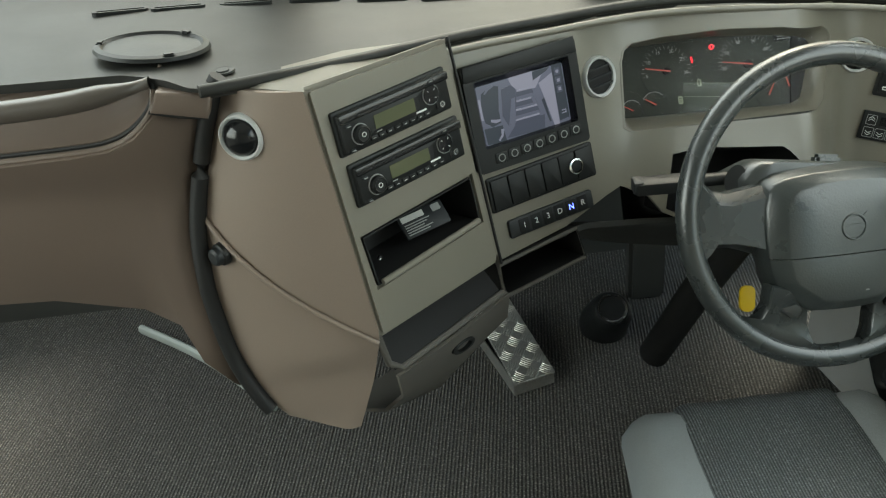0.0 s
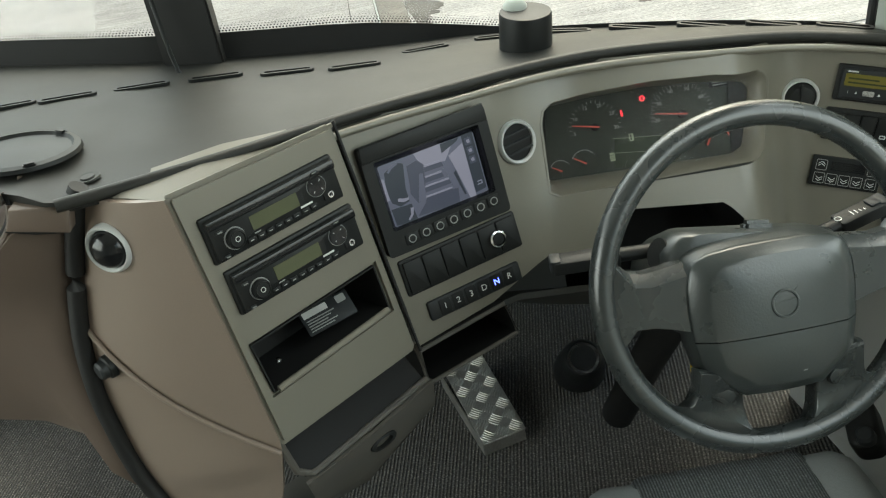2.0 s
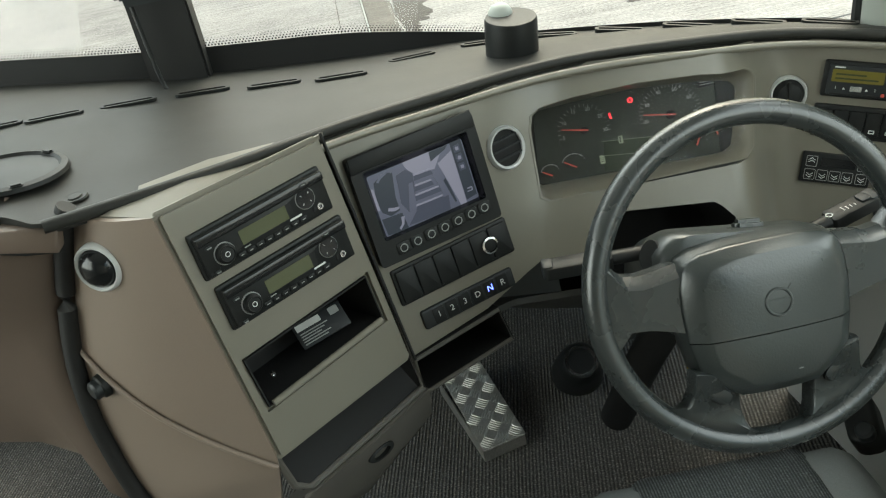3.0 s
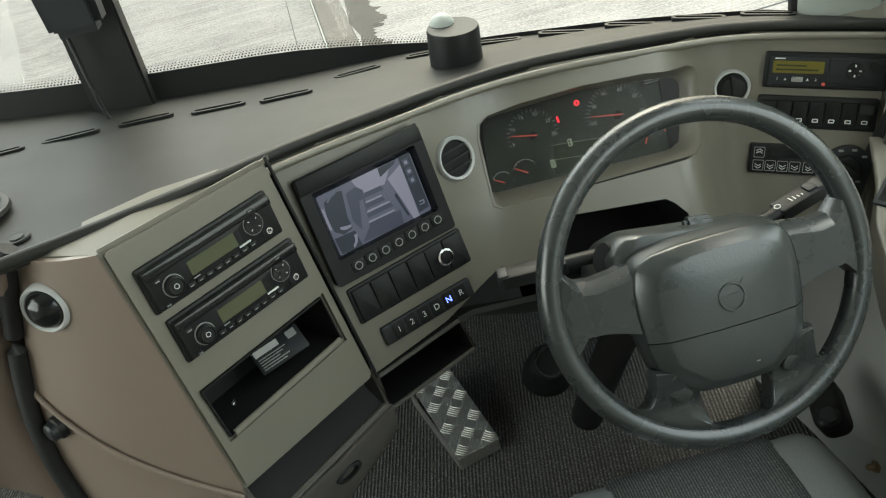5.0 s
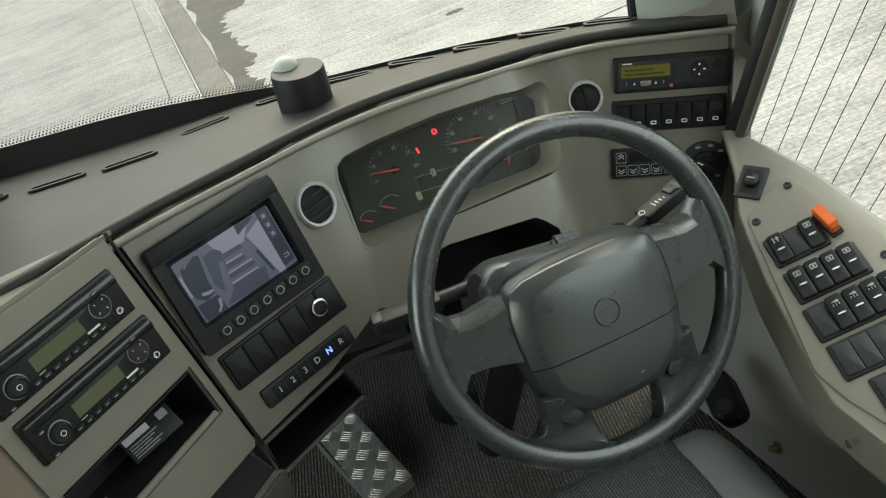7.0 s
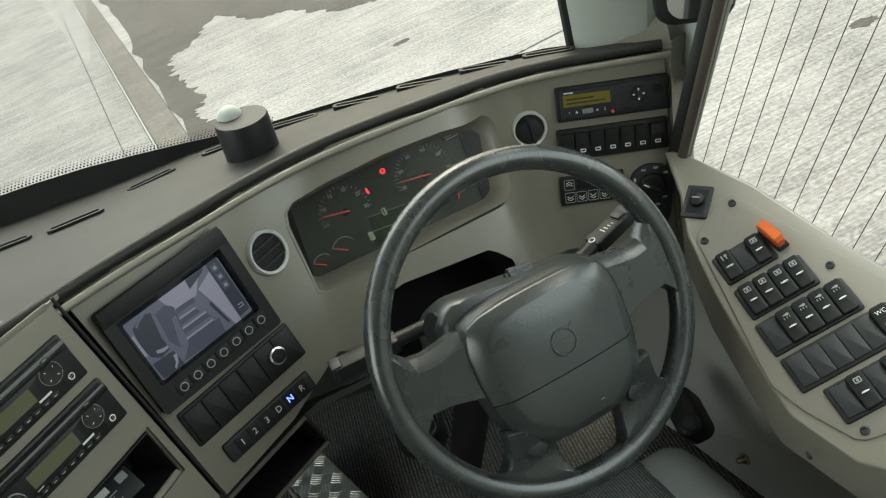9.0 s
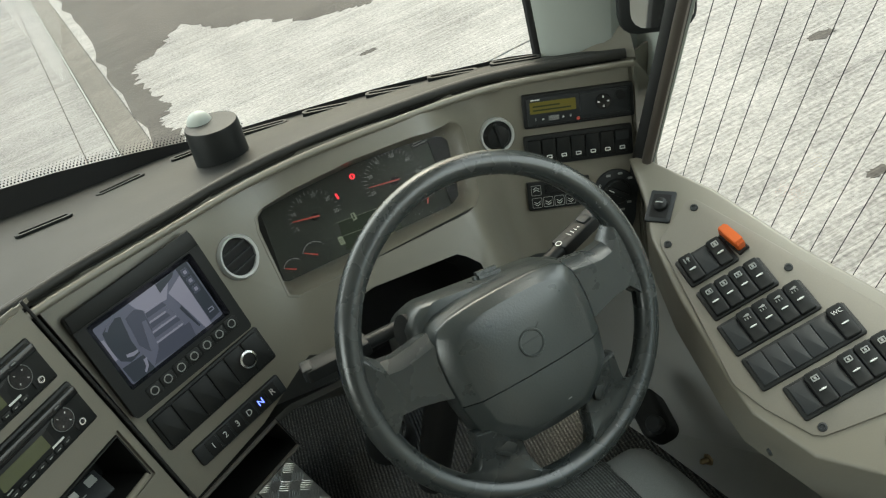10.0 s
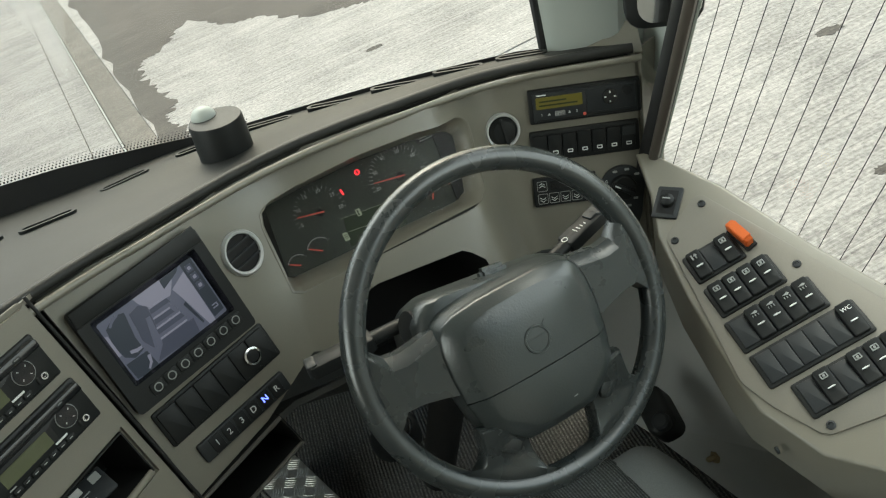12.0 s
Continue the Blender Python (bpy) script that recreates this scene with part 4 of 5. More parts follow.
def dial(cx, cy, r, a0, a1, ticks, needle, numbers=(), size=0.008, long_needle=0.0):
    d = part("dial_arc", holed(ring_pts(0, 0, r + 0.001, 40), (ring_pts(0, 0, r, 40),), 0.0, 0.0006), BLANK, clu, at=Matrix.Translation((cx, cy, 0)))
    for i in range(ticks):
        a = radians(a0 + (a1 - a0) * i / (ticks - 1))
        part("tick", box(r * 0.86, -0.0003, 0.0003, r * 0.97, 0.0003, 0.0009), GREYPRINT, d, at=Matrix.Rotation(a, 4, "Z"))
    for i, t in enumerate(numbers):
        a = radians(a0 + (a1 - a0) * i / (len(numbers) - 1))
        words(t, size, GREYPRINT, d, r * 0.78 * math.cos(a), r * 0.78 * math.sin(a), 0.0004)
    part("needle", bend(box(-r * 0.15, -0.001, 0.003, r * (0.85 + long_needle), 0.001, 0.0042), lambda x, y, z: Vector((x, y * (1.2 - 0.5 * x / r), z))), RED, d, "red needle", at=Matrix.Rotation(radians(needle), 4, "Z"))
    part("needle_hub", lathe([(r * 0.14, 0), (r * 0.13, 0.0035), (0, 0.004)], 20), DARK, d)


dial(-0.086, 0.040, 0.044, 190, -10, 21, 168, ("5", "10", "15", "20", "25", "30"), 0.0085)
dial(0.055, 0.036, 0.052, 185, -5, 27, 170, ("20", "30", "40", "50", "60", "70"), 0.0085)
dial(-0.112, -0.014, 0.022, 150, 30, 7, 148)
dial(-0.152, -0.020, 0.018, 150, 30, 7, 150)
dial(0.088, -0.018, 0.022, 150, 30, 7, 62)
dial(0.122, -0.008, 0.018, 150, 30, 7, 105)
for x, y, r in ((-0.112, -0.014, 0.022), (-0.152, -0.020, 0.018), (0.088, -0.018, 0.022)):
    arc = [(x + r * 0.95 * math.cos(radians(a)), y + r * 0.95 * math.sin(radians(a)), 0.0012) for a in range(40, 151, 10)]
    part("gauge_arc", tube(arc, 0.0005, 6), GREYPRINT, clu, "pale gauge arc")
part("badge", prism(rr(0.104, 0.068, 0.140, 0.084, 0.001), 0.0, 0.002), BLACK, clu)
for k in range(3):
    part("badge_bar", box(0.109, 0.0715 + 0.004 * k, 0.002, 0.134 - 0.004 * k, 0.0728 + 0.004 * k, 0.0024), GREYPRINT, clu)
lens = part("lens", prism([(-0.176, -0.055), (0.155, -0.058), (0.176, 0.066), (0.10, 0.084), (0, 0.091), (-0.10, 0.091), (-0.165, 0.083)], 0.022, 0.024), LENS, clu, "clear tinted lens")
lens.visible_shadow = False

# ---- right end of the dash ----
tac = thing("tachograph", FD @ Matrix.Translation((0.089, -0.0285, 0)), "black digital tachograph with an amber display", "tachograph")
part("cage", prism(rr(-0.0905, -0.028, 0.0905, 0.028, 0.003), -0.004, 0.008, 0.002), BLACK, tac)
part("face", prism(rr(-0.084, -0.024, 0.084, 0.023, 0.002), 0.008, 0.012, 0.001), BLANK, tac)
part("display", prism(rr(-0.079, -0.003, -0.004, 0.016, 0.001), 0.012, 0.0128), AMBER, tac, "amber lit display")
for y, x1 in ((0.009, -0.03), (0.0025, -0.012)):
    part("display_bar", box(-0.074, y - 0.0012, 0.0128, x1, y + 0.0012, 0.0132), LCD_DARK, tac)
part("drawer", prism(rr(0.003, -0.017, 0.081, 0.021, 0.002), 0.012, 0.0145, 0.001), BLANK, tac)
part("round_key", lathe([(0.0125, 0.0145), (0.012, 0.0165), (0, 0.017)], 28), GLOSS, tac, at=Matrix.Translation((0.040, 0.004, 0)))
for a in (0, 90, 180, 270):
    part("key_mark", box(0.006, -0.0012, 0.0165, 0.0095, 0.0012, 0.0172), WHITE, tac, at=Matrix.Translation((0.040, 0.004, 0)) @ Matrix.Rotation(radians(a), 4, "Z"))
part("knob", lathe([(0.0078, 0.0145), (0.0075, 0.018), (0, 0.0185)], 24), BLACK, tac, at=Matrix.Translation((0.068, 0.011, 0)))
for x, ch in ((-0.071, "1"), (-0.014, "2")):
    words(ch, 0.006, WHITE, tac, x, -0.0125, 0.0124)
for x in (-0.059, -0.026):
    part("eject_mark", prism([(x - 0.0022, -0.0145), (x + 0.0022, -0.0145), (x, -0.0105)], 0.012, 0.0125), WHITE, tac)
part("card_slot", prism(rr(-0.050, -0.0165, -0.033, -0.0085, 0.001), 0.012, 0.013), CHROME, tac, "bright card slot")
part("led", lathe([(0.0028, 0.012), (0.0026, 0.0138), (0, 0.014)], 16), RED, tac, at=Matrix.Translation((-0.002, -0.019, 0)))
part("lower_bar", box(-0.078, -0.0225, 0.012, 0.075, -0.0205, 0.0128), DARK, tac)
part("maker_bar", box(-0.077, 0.0185, 0.012, -0.062, 0.0205, 0.0124), WHITE, tac)

sb = thing("switch_bank", FD @ Matrix.Translation((0.0845, -0.096, 0)), "row of seven black symbol switches under the tachograph", "switches", "switch banks")
part("bezel", prism(rr(-0.090, -0.026, 0.090, 0.026, 0.004), -0.003, 0.005, 0.002), BLACK, sb)
for k in range(7):
    x = -0.0735 + 0.0242 * k
    b = part("rocker", bend(prism(rr(-0.011, -0.0195, 0.011, 0.0195, 0.002), 0.005, 0.0085, 0.0015), lambda x, y, z: Vector((x, y, z + (0.12 * y if z > 0.006 else 0)))), BLACK, sb, at=Matrix.Translation((x, 0, 0)))
    for y in ((-0.011,) if k != 4 else (-0.011, 0.004)):
        part("symbol", holed(rr(-0.0045, y - 0.003, 0.0045, y + 0.003, 0.0012), (rr(-0.003, y - 0.0016, 0.003, y + 0.0016, 0.0008),), 0.006, 0.0085), WHITE, b)
part("spare_cover", prism(rr(0.062, 0.003, 0.083, 0.019, 0.001), 0.0085, 0.0105), BLANK, sb)

kp = thing("heater_keypad", FD @ Matrix.Translation((0.045, -0.175, 0)), "flat black heater keypad with white outlined keys", "keypad")
part("plate", prism(rr(-0.053, -0.025, 0.053, 0.025, 0.002), -0.002, 0.004, 0.0015), BLACK, kp)
part("window", prism(rr(-0.024, 0.003, 0.028, 0.018, 0.001), 0.004, 0.0045), GLOSS, kp)
for x, y in ((-0.038, 0.0105), (-0.038, -0.0115), (-0.019, -0.0115), (0.0, -0.0115), (0.019, -0.0115), (0.040, 0.0105), (0.040, -0.0115)):
    k = part("key", holed(rr(-0.0085, -0.009, 0.0085, 0.009, 0.002), (rr(-0.0076, -0.0081, 0.0076, 0.0081, 0.0015),), 0.004, 0.0046), GREYPRINT, kp, at=Matrix.Translation((x, y, 0)))
    up = 1 if y > 0 else -1
    for d in (-0.0025, 0.0015):
        part("arrow", prism([(-0.005, d), (0, d + up * 0.0035), (0.005, d), (0.005, d + 0.0012), (0, d + up * 0.0035 + 0.0012), (-0.005, d + 0.0012)], 0.004, 0.0046), WHITE, k)

ls = thing("light_switch", FD @ Matrix.Translation((0.142, -0.183, 0)), "black rotary headlamp switch on a drop-shaped plate", "light switch")
drop = [(0.037 * math.cos(radians(a)), 0.037 * math.sin(radians(a))) for a in range(-20, 201, 10)] + [(-0.03, -0.05), (-0.018, -0.09), (0.0, -0.10), (0.016, -0.09), (0.03, -0.05)]
part("plate", prism(drop, -0.002, 0.005, 0.002), BLANK, ls)
part("knob", lathe([(0.022, 0.005), (0.021, 0.014), (0.019, 0.016), (0, 0.016)], 36), BLACK, ls)
part("grip", prism(rr(-0.0045, -0.020, 0.0045, 0.020, 0.003), 0.016, 0.024, 0.002), BLACK, ls, at=Matrix.Rotation(radians(60), 4, "Z"))
part("pointer", box(-0.001, 0.008, 0.024, 0.001, 0.018, 0.0245), WHITE, ls, at=Matrix.Rotation(radians(60), 4, "Z"))
words("0", 0.008, WHITE, ls, -0.027, 0.012, 0.0052)
for x, y in ((-0.012, 0.028), (0.008, 0.030), (0.024, 0.020), (0.02, -0.022), (-0.002, -0.034), (0.008, -0.034)):
    part("symbol", prism(rr(x - 0.004, y - 0.002, x + 0.004, y + 0.002, 0.0015), 0.005, 0.0054), GREYPRINT, ls)

# ---- side console with switch banks ----
con = thing("side_console", FE, "beige side console sloping under the driver's window", "console", kind="structure")
plan = [(0.045, 0.40), (0.064, 0.39), (0.121, 0.262), (0.167, 0.097), (0.216, -0.04), (0.30, -0.33), (0.10, -0.34), (0.07, -0.225), (0.006, -0.158), (-0.028, -0.07), (-0.029, -0.02), (-0.020, 0.126), (-0.003, 0.243), (0.025, 0.315)]
body = prism(plan, -0.50, 0.0, 0.006, 3)
bmesh.ops.bisect_plane(body, geom=list(body.verts) + list(body.edges) + list(body.faces), plane_co=(0, 0, -0.055), plane_no=(0, 0, 1))
for v in body.verts:
    inner = ease(0.11 * ease(-v.co.y, 0.12, 0.2) + 0.045 - v.co.x, 0.0, 0.02)
    if v.co.z < -0.4:
        v.co.x += 0.055 * inner
    elif v.co.z < -0.05:
        v.co.x -= 0.024 * inner * (1 - ease(v.co.y, 0.2, 0.36))
        v.co.y -= 0.008 * inner
part("body", body, BEIGE, con, "beige console body", 40)
inset = [(0.0045, 0.2255), (0.012, 0.2345), (0.070, 0.2655), (0.0800, 0.2675), (0.0885, 0.262), (0.131, 0.143), (0.2007, -0.058), (0.208, -0.085), (0.128, -0.156), (0.045, -0.1435), (0.030, -0.1405), (0.020, -0.133), (-0.010, -0.074), (-0.025, -0.028), (-0.0255, -0.018)]
part("switch_plate", prism(inset, 0.0, 0.0035, 0.002), BEIGE_IN, con, "beige screwed-on switch plate")
part("cup_hollow", prism(rr(0.085, -0.29, 0.20, -0.172, 0.015), 0.0, 0.0025, 0.0015), BEIGE_IN, con, "shallow beige hollow")
for x, y in ((0.0783, 0.2488), (0.0137, 0.217), (0.1303, 0.0836), (0.0357, -0.1304)):
    s = part("screw", lathe([(0.0062, 0.003), (0.0058, 0.0055), (0.0035, 0.006), (0.003, 0.0045), (0, 0.0045)], 20), BLANK, con, "dark screw", at=Matrix.Translation((x, y, 0)))
part("screw", lathe([(0.0055, 0), (0.005, 0.003), (0, 0.003)], 18), BLANK, con, at=Matrix.Translation((-0.034, -0.118, -0.02)) @ Matrix.Rotation(radians(-80), 4, "Y"))


def console_bank(x0, y0, x1, y1, cells, label):
    ob = thing("switch_bank", FE @ Matrix.Translation((x0, y0, 0.0035)), label, "switches", "console switch banks")
    w, h = x1 - x0, y1 - y0
    part("bezel", prism(rr(0, 0, w, h, 0.004), -0.001, 0.004, 0.002), BLACK, ob)
    pitch = (w - 0.010) / len(cells)
    for k, kind in enumerate(cells):
        a = 0.005 + pitch * k
        if kind == "-":
            part("blank", prism(rr(a + 0.0006, 0.005, a + pitch - 0.0006, h - 0.005, 0.0015), 0.004, 0.0058, 0.001), BLANK, ob)
            continue
        rk = prism(rr(a + 0.0005, 0.003, a + pitch - 0.0005, h - 0.003, 0.004), 0.004, 0.009, 0.003, 3)
        for v in rk.verts:
            if v.co.z > 0.005:
                v.co.z += 0.10 * (v.co.y - h / 2) + 10 * (v.co.y - h / 2) ** 2 - 0.001
        r = part("rocker", rk, BLACK, ob)
        cx = a + pitch / 2
        part("lamp_mark", prism(ring_pts(cx, h * 0.42, 0.0055, 16, 0.18), 0.005, 0.0138), WHITE, r, "white mark")
        if kind == "W":
            words("WC", 0.0085, WHITE, r, cx, h * 0.74, 0.0150)
        else:
            zz = 0.0152
            if kind == "o":
                part("symbol", holed(rr(cx - 0.0048, h * 0.73 - 0.0038, cx + 0.0048, h * 0.73 + 0.0038, 0.001), (rr(cx - 0.0036, h * 0.73 - 0.0025, cx + 0.0036, h * 0.73 + 0.0025, 0.0008),), 0.006, zz), GREYPRINT, r)
                part("symbol", prism(ring_pts(cx, h * 0.73, 0.0018, 10), 0.006, zz), GREYPRINT, r)
            elif kind == "i":
                part("symbol", box(cx - 0.0045, h * 0.73 - 0.004, 0.006, cx - 0.0025, h * 0.73 + 0.004, zz), GREYPRINT, r)
                part("symbol", prism([(cx + 0.001, h * 0.73 - 0.004), (cx + 0.003, h * 0.73 - 0.004), (cx + 0.003, h * 0.73 + 0.001), (cx + 0.005, h * 0.73 + 0.001), (cx + 0.002, h * 0.73 + 0.0045), (cx - 0.001, h * 0.73 + 0.001), (cx + 0.001, h * 0.73 + 0.001)], 0.006, zz), GREYPRINT, r)
            else:
                part("symbol", prism([(cx - 0.005, h * 0.73 + 0.001), (cx + 0.003, h * 0.73 + 0.003), (cx + 0.005, h * 0.73 + 0.001), (cx + 0.003, h * 0.73 - 0.001)], 0.006, zz), GREYPRINT, r)
                for d in (-0.004, 0.0, 0.004):
                    part("symbol", box(cx + d - 0.0005, h * 0.73 - 0.005, 0.006, cx + d + 0.0005, h * 0.73 - 0.002, zz - 0.0005), GREYPRINT, r)
    return ob


console_bank(0.0045, 0.1318, 0.0835, 0.1823, "i-o", "three-cell black switch bank with one blank")
console_bank(0.0035, 0.0676, 0.1068, 0.1210, "oooo", "four black rocker switches with white symbols")
console_bank(-0.0005, 0.0060, 0.1308, 0.0600, "-tttt", "black switch bank with lamp symbols and one blank")
console_bank(0.0005, -0.0542, 0.1558, 0.0, "-----W", "black switch bank with five blanks and a WC switch")
console_bank(0.0225, -0.1152, 0.1765, -0.0618, "-o-ooo", "black switch bank with heating symbols")
fuse = thing("fuse", FE @ Matrix.Translation((0.0925, 0.165, 0.0035)) @ Matrix.Rotation(radians(10), 4, "Z"), "orange plastic fuse standing on the console", "fuse")
part("holder", box(-0.009, -0.026, 0, 0.009, 0.020, 0.005, 0.001), BLACK, fuse)
part("body", box(-0.0065, -0.022, 0.004, 0.0065, 0.022, 0.020, 0.0015), ORANGE, fuse, "orange body")
part("cap", box(-0.0075, -0.018, 0.018, 0.0075, 0.018, 0.023, 0.0015), ORANGE, fuse)

joy = thing("mirror_joystick", FE @ Matrix.Translation((0.040, 0.283, 0.0)) @ Matrix.Rotation(radians(-43), 4, "Z"), "small square black mirror joystick", "joystick")
part("plate", prism(rr(-0.021, -0.028, 0.019, 0.028, 0.003), 0, 0.004, 0.0015), BLANK, joy)
part("well", prism(rr(-0.015, -0.021, 0.013, 0.021, 0.002), 0.004, 0.0045), DARK, joy)
part("knob", lathe([(0.011, 0.004), (0.0105, 0.012), (0.007, 0.015), (0, 0.016)], 24), BLACK, joy)
part("arrow_mark", box(-0.006, -0.001, 0.0155, 0.006, 0.001, 0.0165), GREYPRINT, joy)

# ---- lower right: kick panel, air valve, seat control ----
kick = part("kick_panel", bend(box(0, -0.75, 0, 0.05, 0.62, 0.46, 0.008), lambda x, y, z: Vector((0.385 + x + 0.12 * (z - 0.08) - 0.12 * (y - 0.28), y, z + FLOOR))), GREYW, None, "")
tagged(kick, "grey kick panel under the side console", "panel", kind="structure")
val = thing("air_valve", Matrix.Translation((0.386, 0.279, 0.16)) @ Matrix.Rotation(radians(-75), 4, "Y"), "small dull brass valve on the kick panel", "valve")
part("nut", lathe([(0.013, 0), (0.013, 0.006), (0, 0.006)], 6), BRASS, val)
part("stem", lathe([(0.0065, 0.006), (0.006, 0.02), (0.004, 0.023), (0, 0.023)], 16), BRASS, val)
ctl = thing("seat_control", Matrix.Translation((0.262, 0.245, 0.40)) @ Euler((radians(25), radians(-20), radians(-20))).to_matrix().to_4x4(), "black seat adjuster knob beside the cushion", "seat control")
part("body", prism(rr(-0.028, -0.045, 0.028, 0.05, 0.02), -0.05, 0.015, 0.012, 3), BLACK, ctl)
part("knob", lathe([(0.017, 0.01), (0.016, 0.03), (0.012, 0.034), (0, 0.035)], 24), BLANK, ctl, at=Matrix.Translation((0.004, -0.028, 0)))

# ---- driver's seat ----
seat = thing("driver_seat", Matrix.Translation((-0.015, -0.10, FLOOR + 0.02)), "charcoal cloth driver's seat with a ribbed centre", "seat")


def cushion(x0, x1, y0, y1, z0, z1, crown, edge):
    nx, ny = 24, 24
    rows = []
    for j in range(ny + 1):
        y = y0 + (y1 - y0) * j / ny
        row = []
        for i in range(nx + 1):
            x = x0 + (x1 - x0) * i / nx
            ax, ay = abs(2 * i / nx - 1), abs(2 * j / ny - 1)
            drop = edge * (max(0, ax - 0.82) / 0.18) ** 2 + edge * (max(0, (2 * j / ny - 1) - 0.75) / 0.25) ** 2
            px = x * (1 - 0.10 * max(0, 2 * j / ny - 1.55))
            row.append((px, y, z1 + crown * (1 - ax ** 2) * 0.5 - drop + 0.02 * max(0, ax - 0.6)))
        rows.append(row)
    bm = loft(rows)
    edge_v = [e for e in bm.edges if len(e.link_faces) == 1]
    ext = bmesh.ops.extrude_edge_only(bm, edges=edge_v)
    for g in ext["geom"]:
        if isinstance(g, bmesh.types.BMVert):
            g.co.z = z0
    return bm


part("cushion", cushion(-0.25, 0.25, -0.30, 0.325, 0.20, 0.318, 0.012, 0.05), FABRIC_EDGE, seat, "smooth charcoal cloth cushion", 80)
part("centre_panel", cushion(-0.155, 0.155, -0.28, 0.300, 0.29, 0.322, 0.012, 0.012), FABRIC, seat, "ribbed cloth centre panel", 80)
part("base", box(-0.2, -0.28, 0.02, 0.2, 0.22, 0.22, 0.02), BLACK, seat)
part("suspension_boot", box(-0.17, -0.25, 0.0, 0.17, 0.18, 0.05, 0.01), SEAL, seat)

# ---- steering column, wheel and stalks ----
FW = fr((-0.005, 0.044, 0.905), 8.0, 23.5, -11.5)
whl = thing("steering_wheel", FW @ Matrix.Rotation(radians(7), 4, "Z"), "dark grey four-spoke coach steering wheel", "steering wheel")
R, r = 0.2135, 0.0165
rows = []
for i in range(96):
    a = 2 * math.pi * i / 96
    c = Vector((R * math.cos(a), R * math.sin(a), 0))
    o = Vector((math.cos(a), math.sin(a), 0))
    rows.append([c + o * r * math.cos(b) + Vector((0, 0, 1.12 * r * math.sin(b))) for b in [2 * math.pi * k / 18 for k in range(18)]])
rows.append(rows[0])
bm = loft(rows, True)
bmesh.ops.remove_doubles(bm, verts=bm.verts, dist=1e-6)
part("rim", bm, WHEEL, whl, "grained grey-green rim", 80)


def plate(outline, rows):
    """A limb of the wheel: rings from the back to the front, each (scale about its centre, height, lift of the upper edge)."""
    cx, cy = sum(p[0] for p in outline) / len(outline), sum(p[1] for p in outline) / len(outline)
    bm = loft([[(cx + (x - cx) * k, cy + (y - cy) * k + (up if y > cy else 0), z) for x, y in outline] for k, z, up in rows], True)
    n = len(outline)
    bm.verts.ensure_lookup_table()
    bm.faces.new(bm.verts[-n:])
    bm.faces.new(bm.verts[:n])
    return bm


def sink(bm):
    """Lets the outer end of a spoke run into the rim."""
    for v in bm.verts:
        w = ease(v.co.xy.length, 0.194, 0.213)
        v.co.z += (0.006 - v.co.z) * w


for sx in (-1, 1):
    arm = [(0.105, 0.030), (0.130, 0.026), (0.155, 0.023), (0.175, 0.026), (0.190, 0.042), (0.204, 0.064), (0.213, 0.02), (0.212, -0.02), (0.204, -0.064), (0.192, -0.046), (0.180, -0.032), (0.155, -0.034), (0.130, -0.040), (0.105, -0.048)]
    upper = plate([(sx * x, y) for x, y in arm], ((1.0, -0.016, 0.014), (1.0, 0.002, 0.012), (1.0, 0.012, 0.004), (0.985, 0.017, 0.0), (0.95, 0.0195, -0.002)))
    sink(upper)
    part("upper_spoke", upper, WHEEL, whl, "smooth grey-green upper spoke", 28)
    leg = [(0.111, -0.093), (0.113, -0.122), (0.119, -0.141), (0.134, -0.149), (0.152, -0.143), (0.170, -0.128), (0.150, -0.152), (0.118, -0.178), (0.080, -0.198), (0.035, -0.210), (0.006, -0.213), (0.024, -0.203), (0.038, -0.194), (0.045, -0.178), (0.049, -0.158), (0.050, -0.136), (0.070, -0.112), (0.090, -0.098)]
    limb = plate([(sx * x, y) for x, y in leg], ((0.96, -0.014, 0), (1.0, -0.004, 0), (1.0, 0.008, 0), (0.97, 0.014, 0), (0.92, 0.0165, 0), (0.6, 0.0165, 0), (0.3, 0.0155, 0)))
    for v in limb.verts:
        v.co.z += 0.016 * (1 - ease(-v.co.y, 0.105, 0.15)) - 0.003 * math.exp(-((v.co.y + 0.160) / 0.02) ** 2)
    sink(limb)
    part("lower_spoke", limb, WHEEL, whl, "grained lower spoke", 50)
    key = part("thumb_key", prism(rr(-0.0165, -0.010, 0.0165, 0.010, 0.008), -0.004, 0.0035, 0.0018), WHEEL, whl, "oval rubber key", at=Matrix.Translation((sx * 0.079, -0.133, 0.0195)) @ Euler((radians(12), 0, radians(sx * 38))).to_matrix().to_4x4())
    part("key_ring", lathe([(1.12, -0.002), (1.12, 0.0012), (1.0, 0.0012), (1.0, -0.002)], 32), DARK, key, "dark gap round the key", at=Matrix.Diagonal((0.0165, 0.0105, 1, 1)))
HALF = [(0.0, 0.0555), (0.045, 0.0545), (0.082, 0.050), (0.098, 0.043), (0.106, 0.032), (0.111, 0.010), (0.112, -0.020), (0.109, -0.060), (0.101, -0.098), (0.094, -0.108), (0.076, -0.121), (0.052, -0.138), (0.025, -0.1395)]
COVER = HALF + [(0.0, -0.140)] + [(-x, y) for x, y in reversed(HALF[1:])]


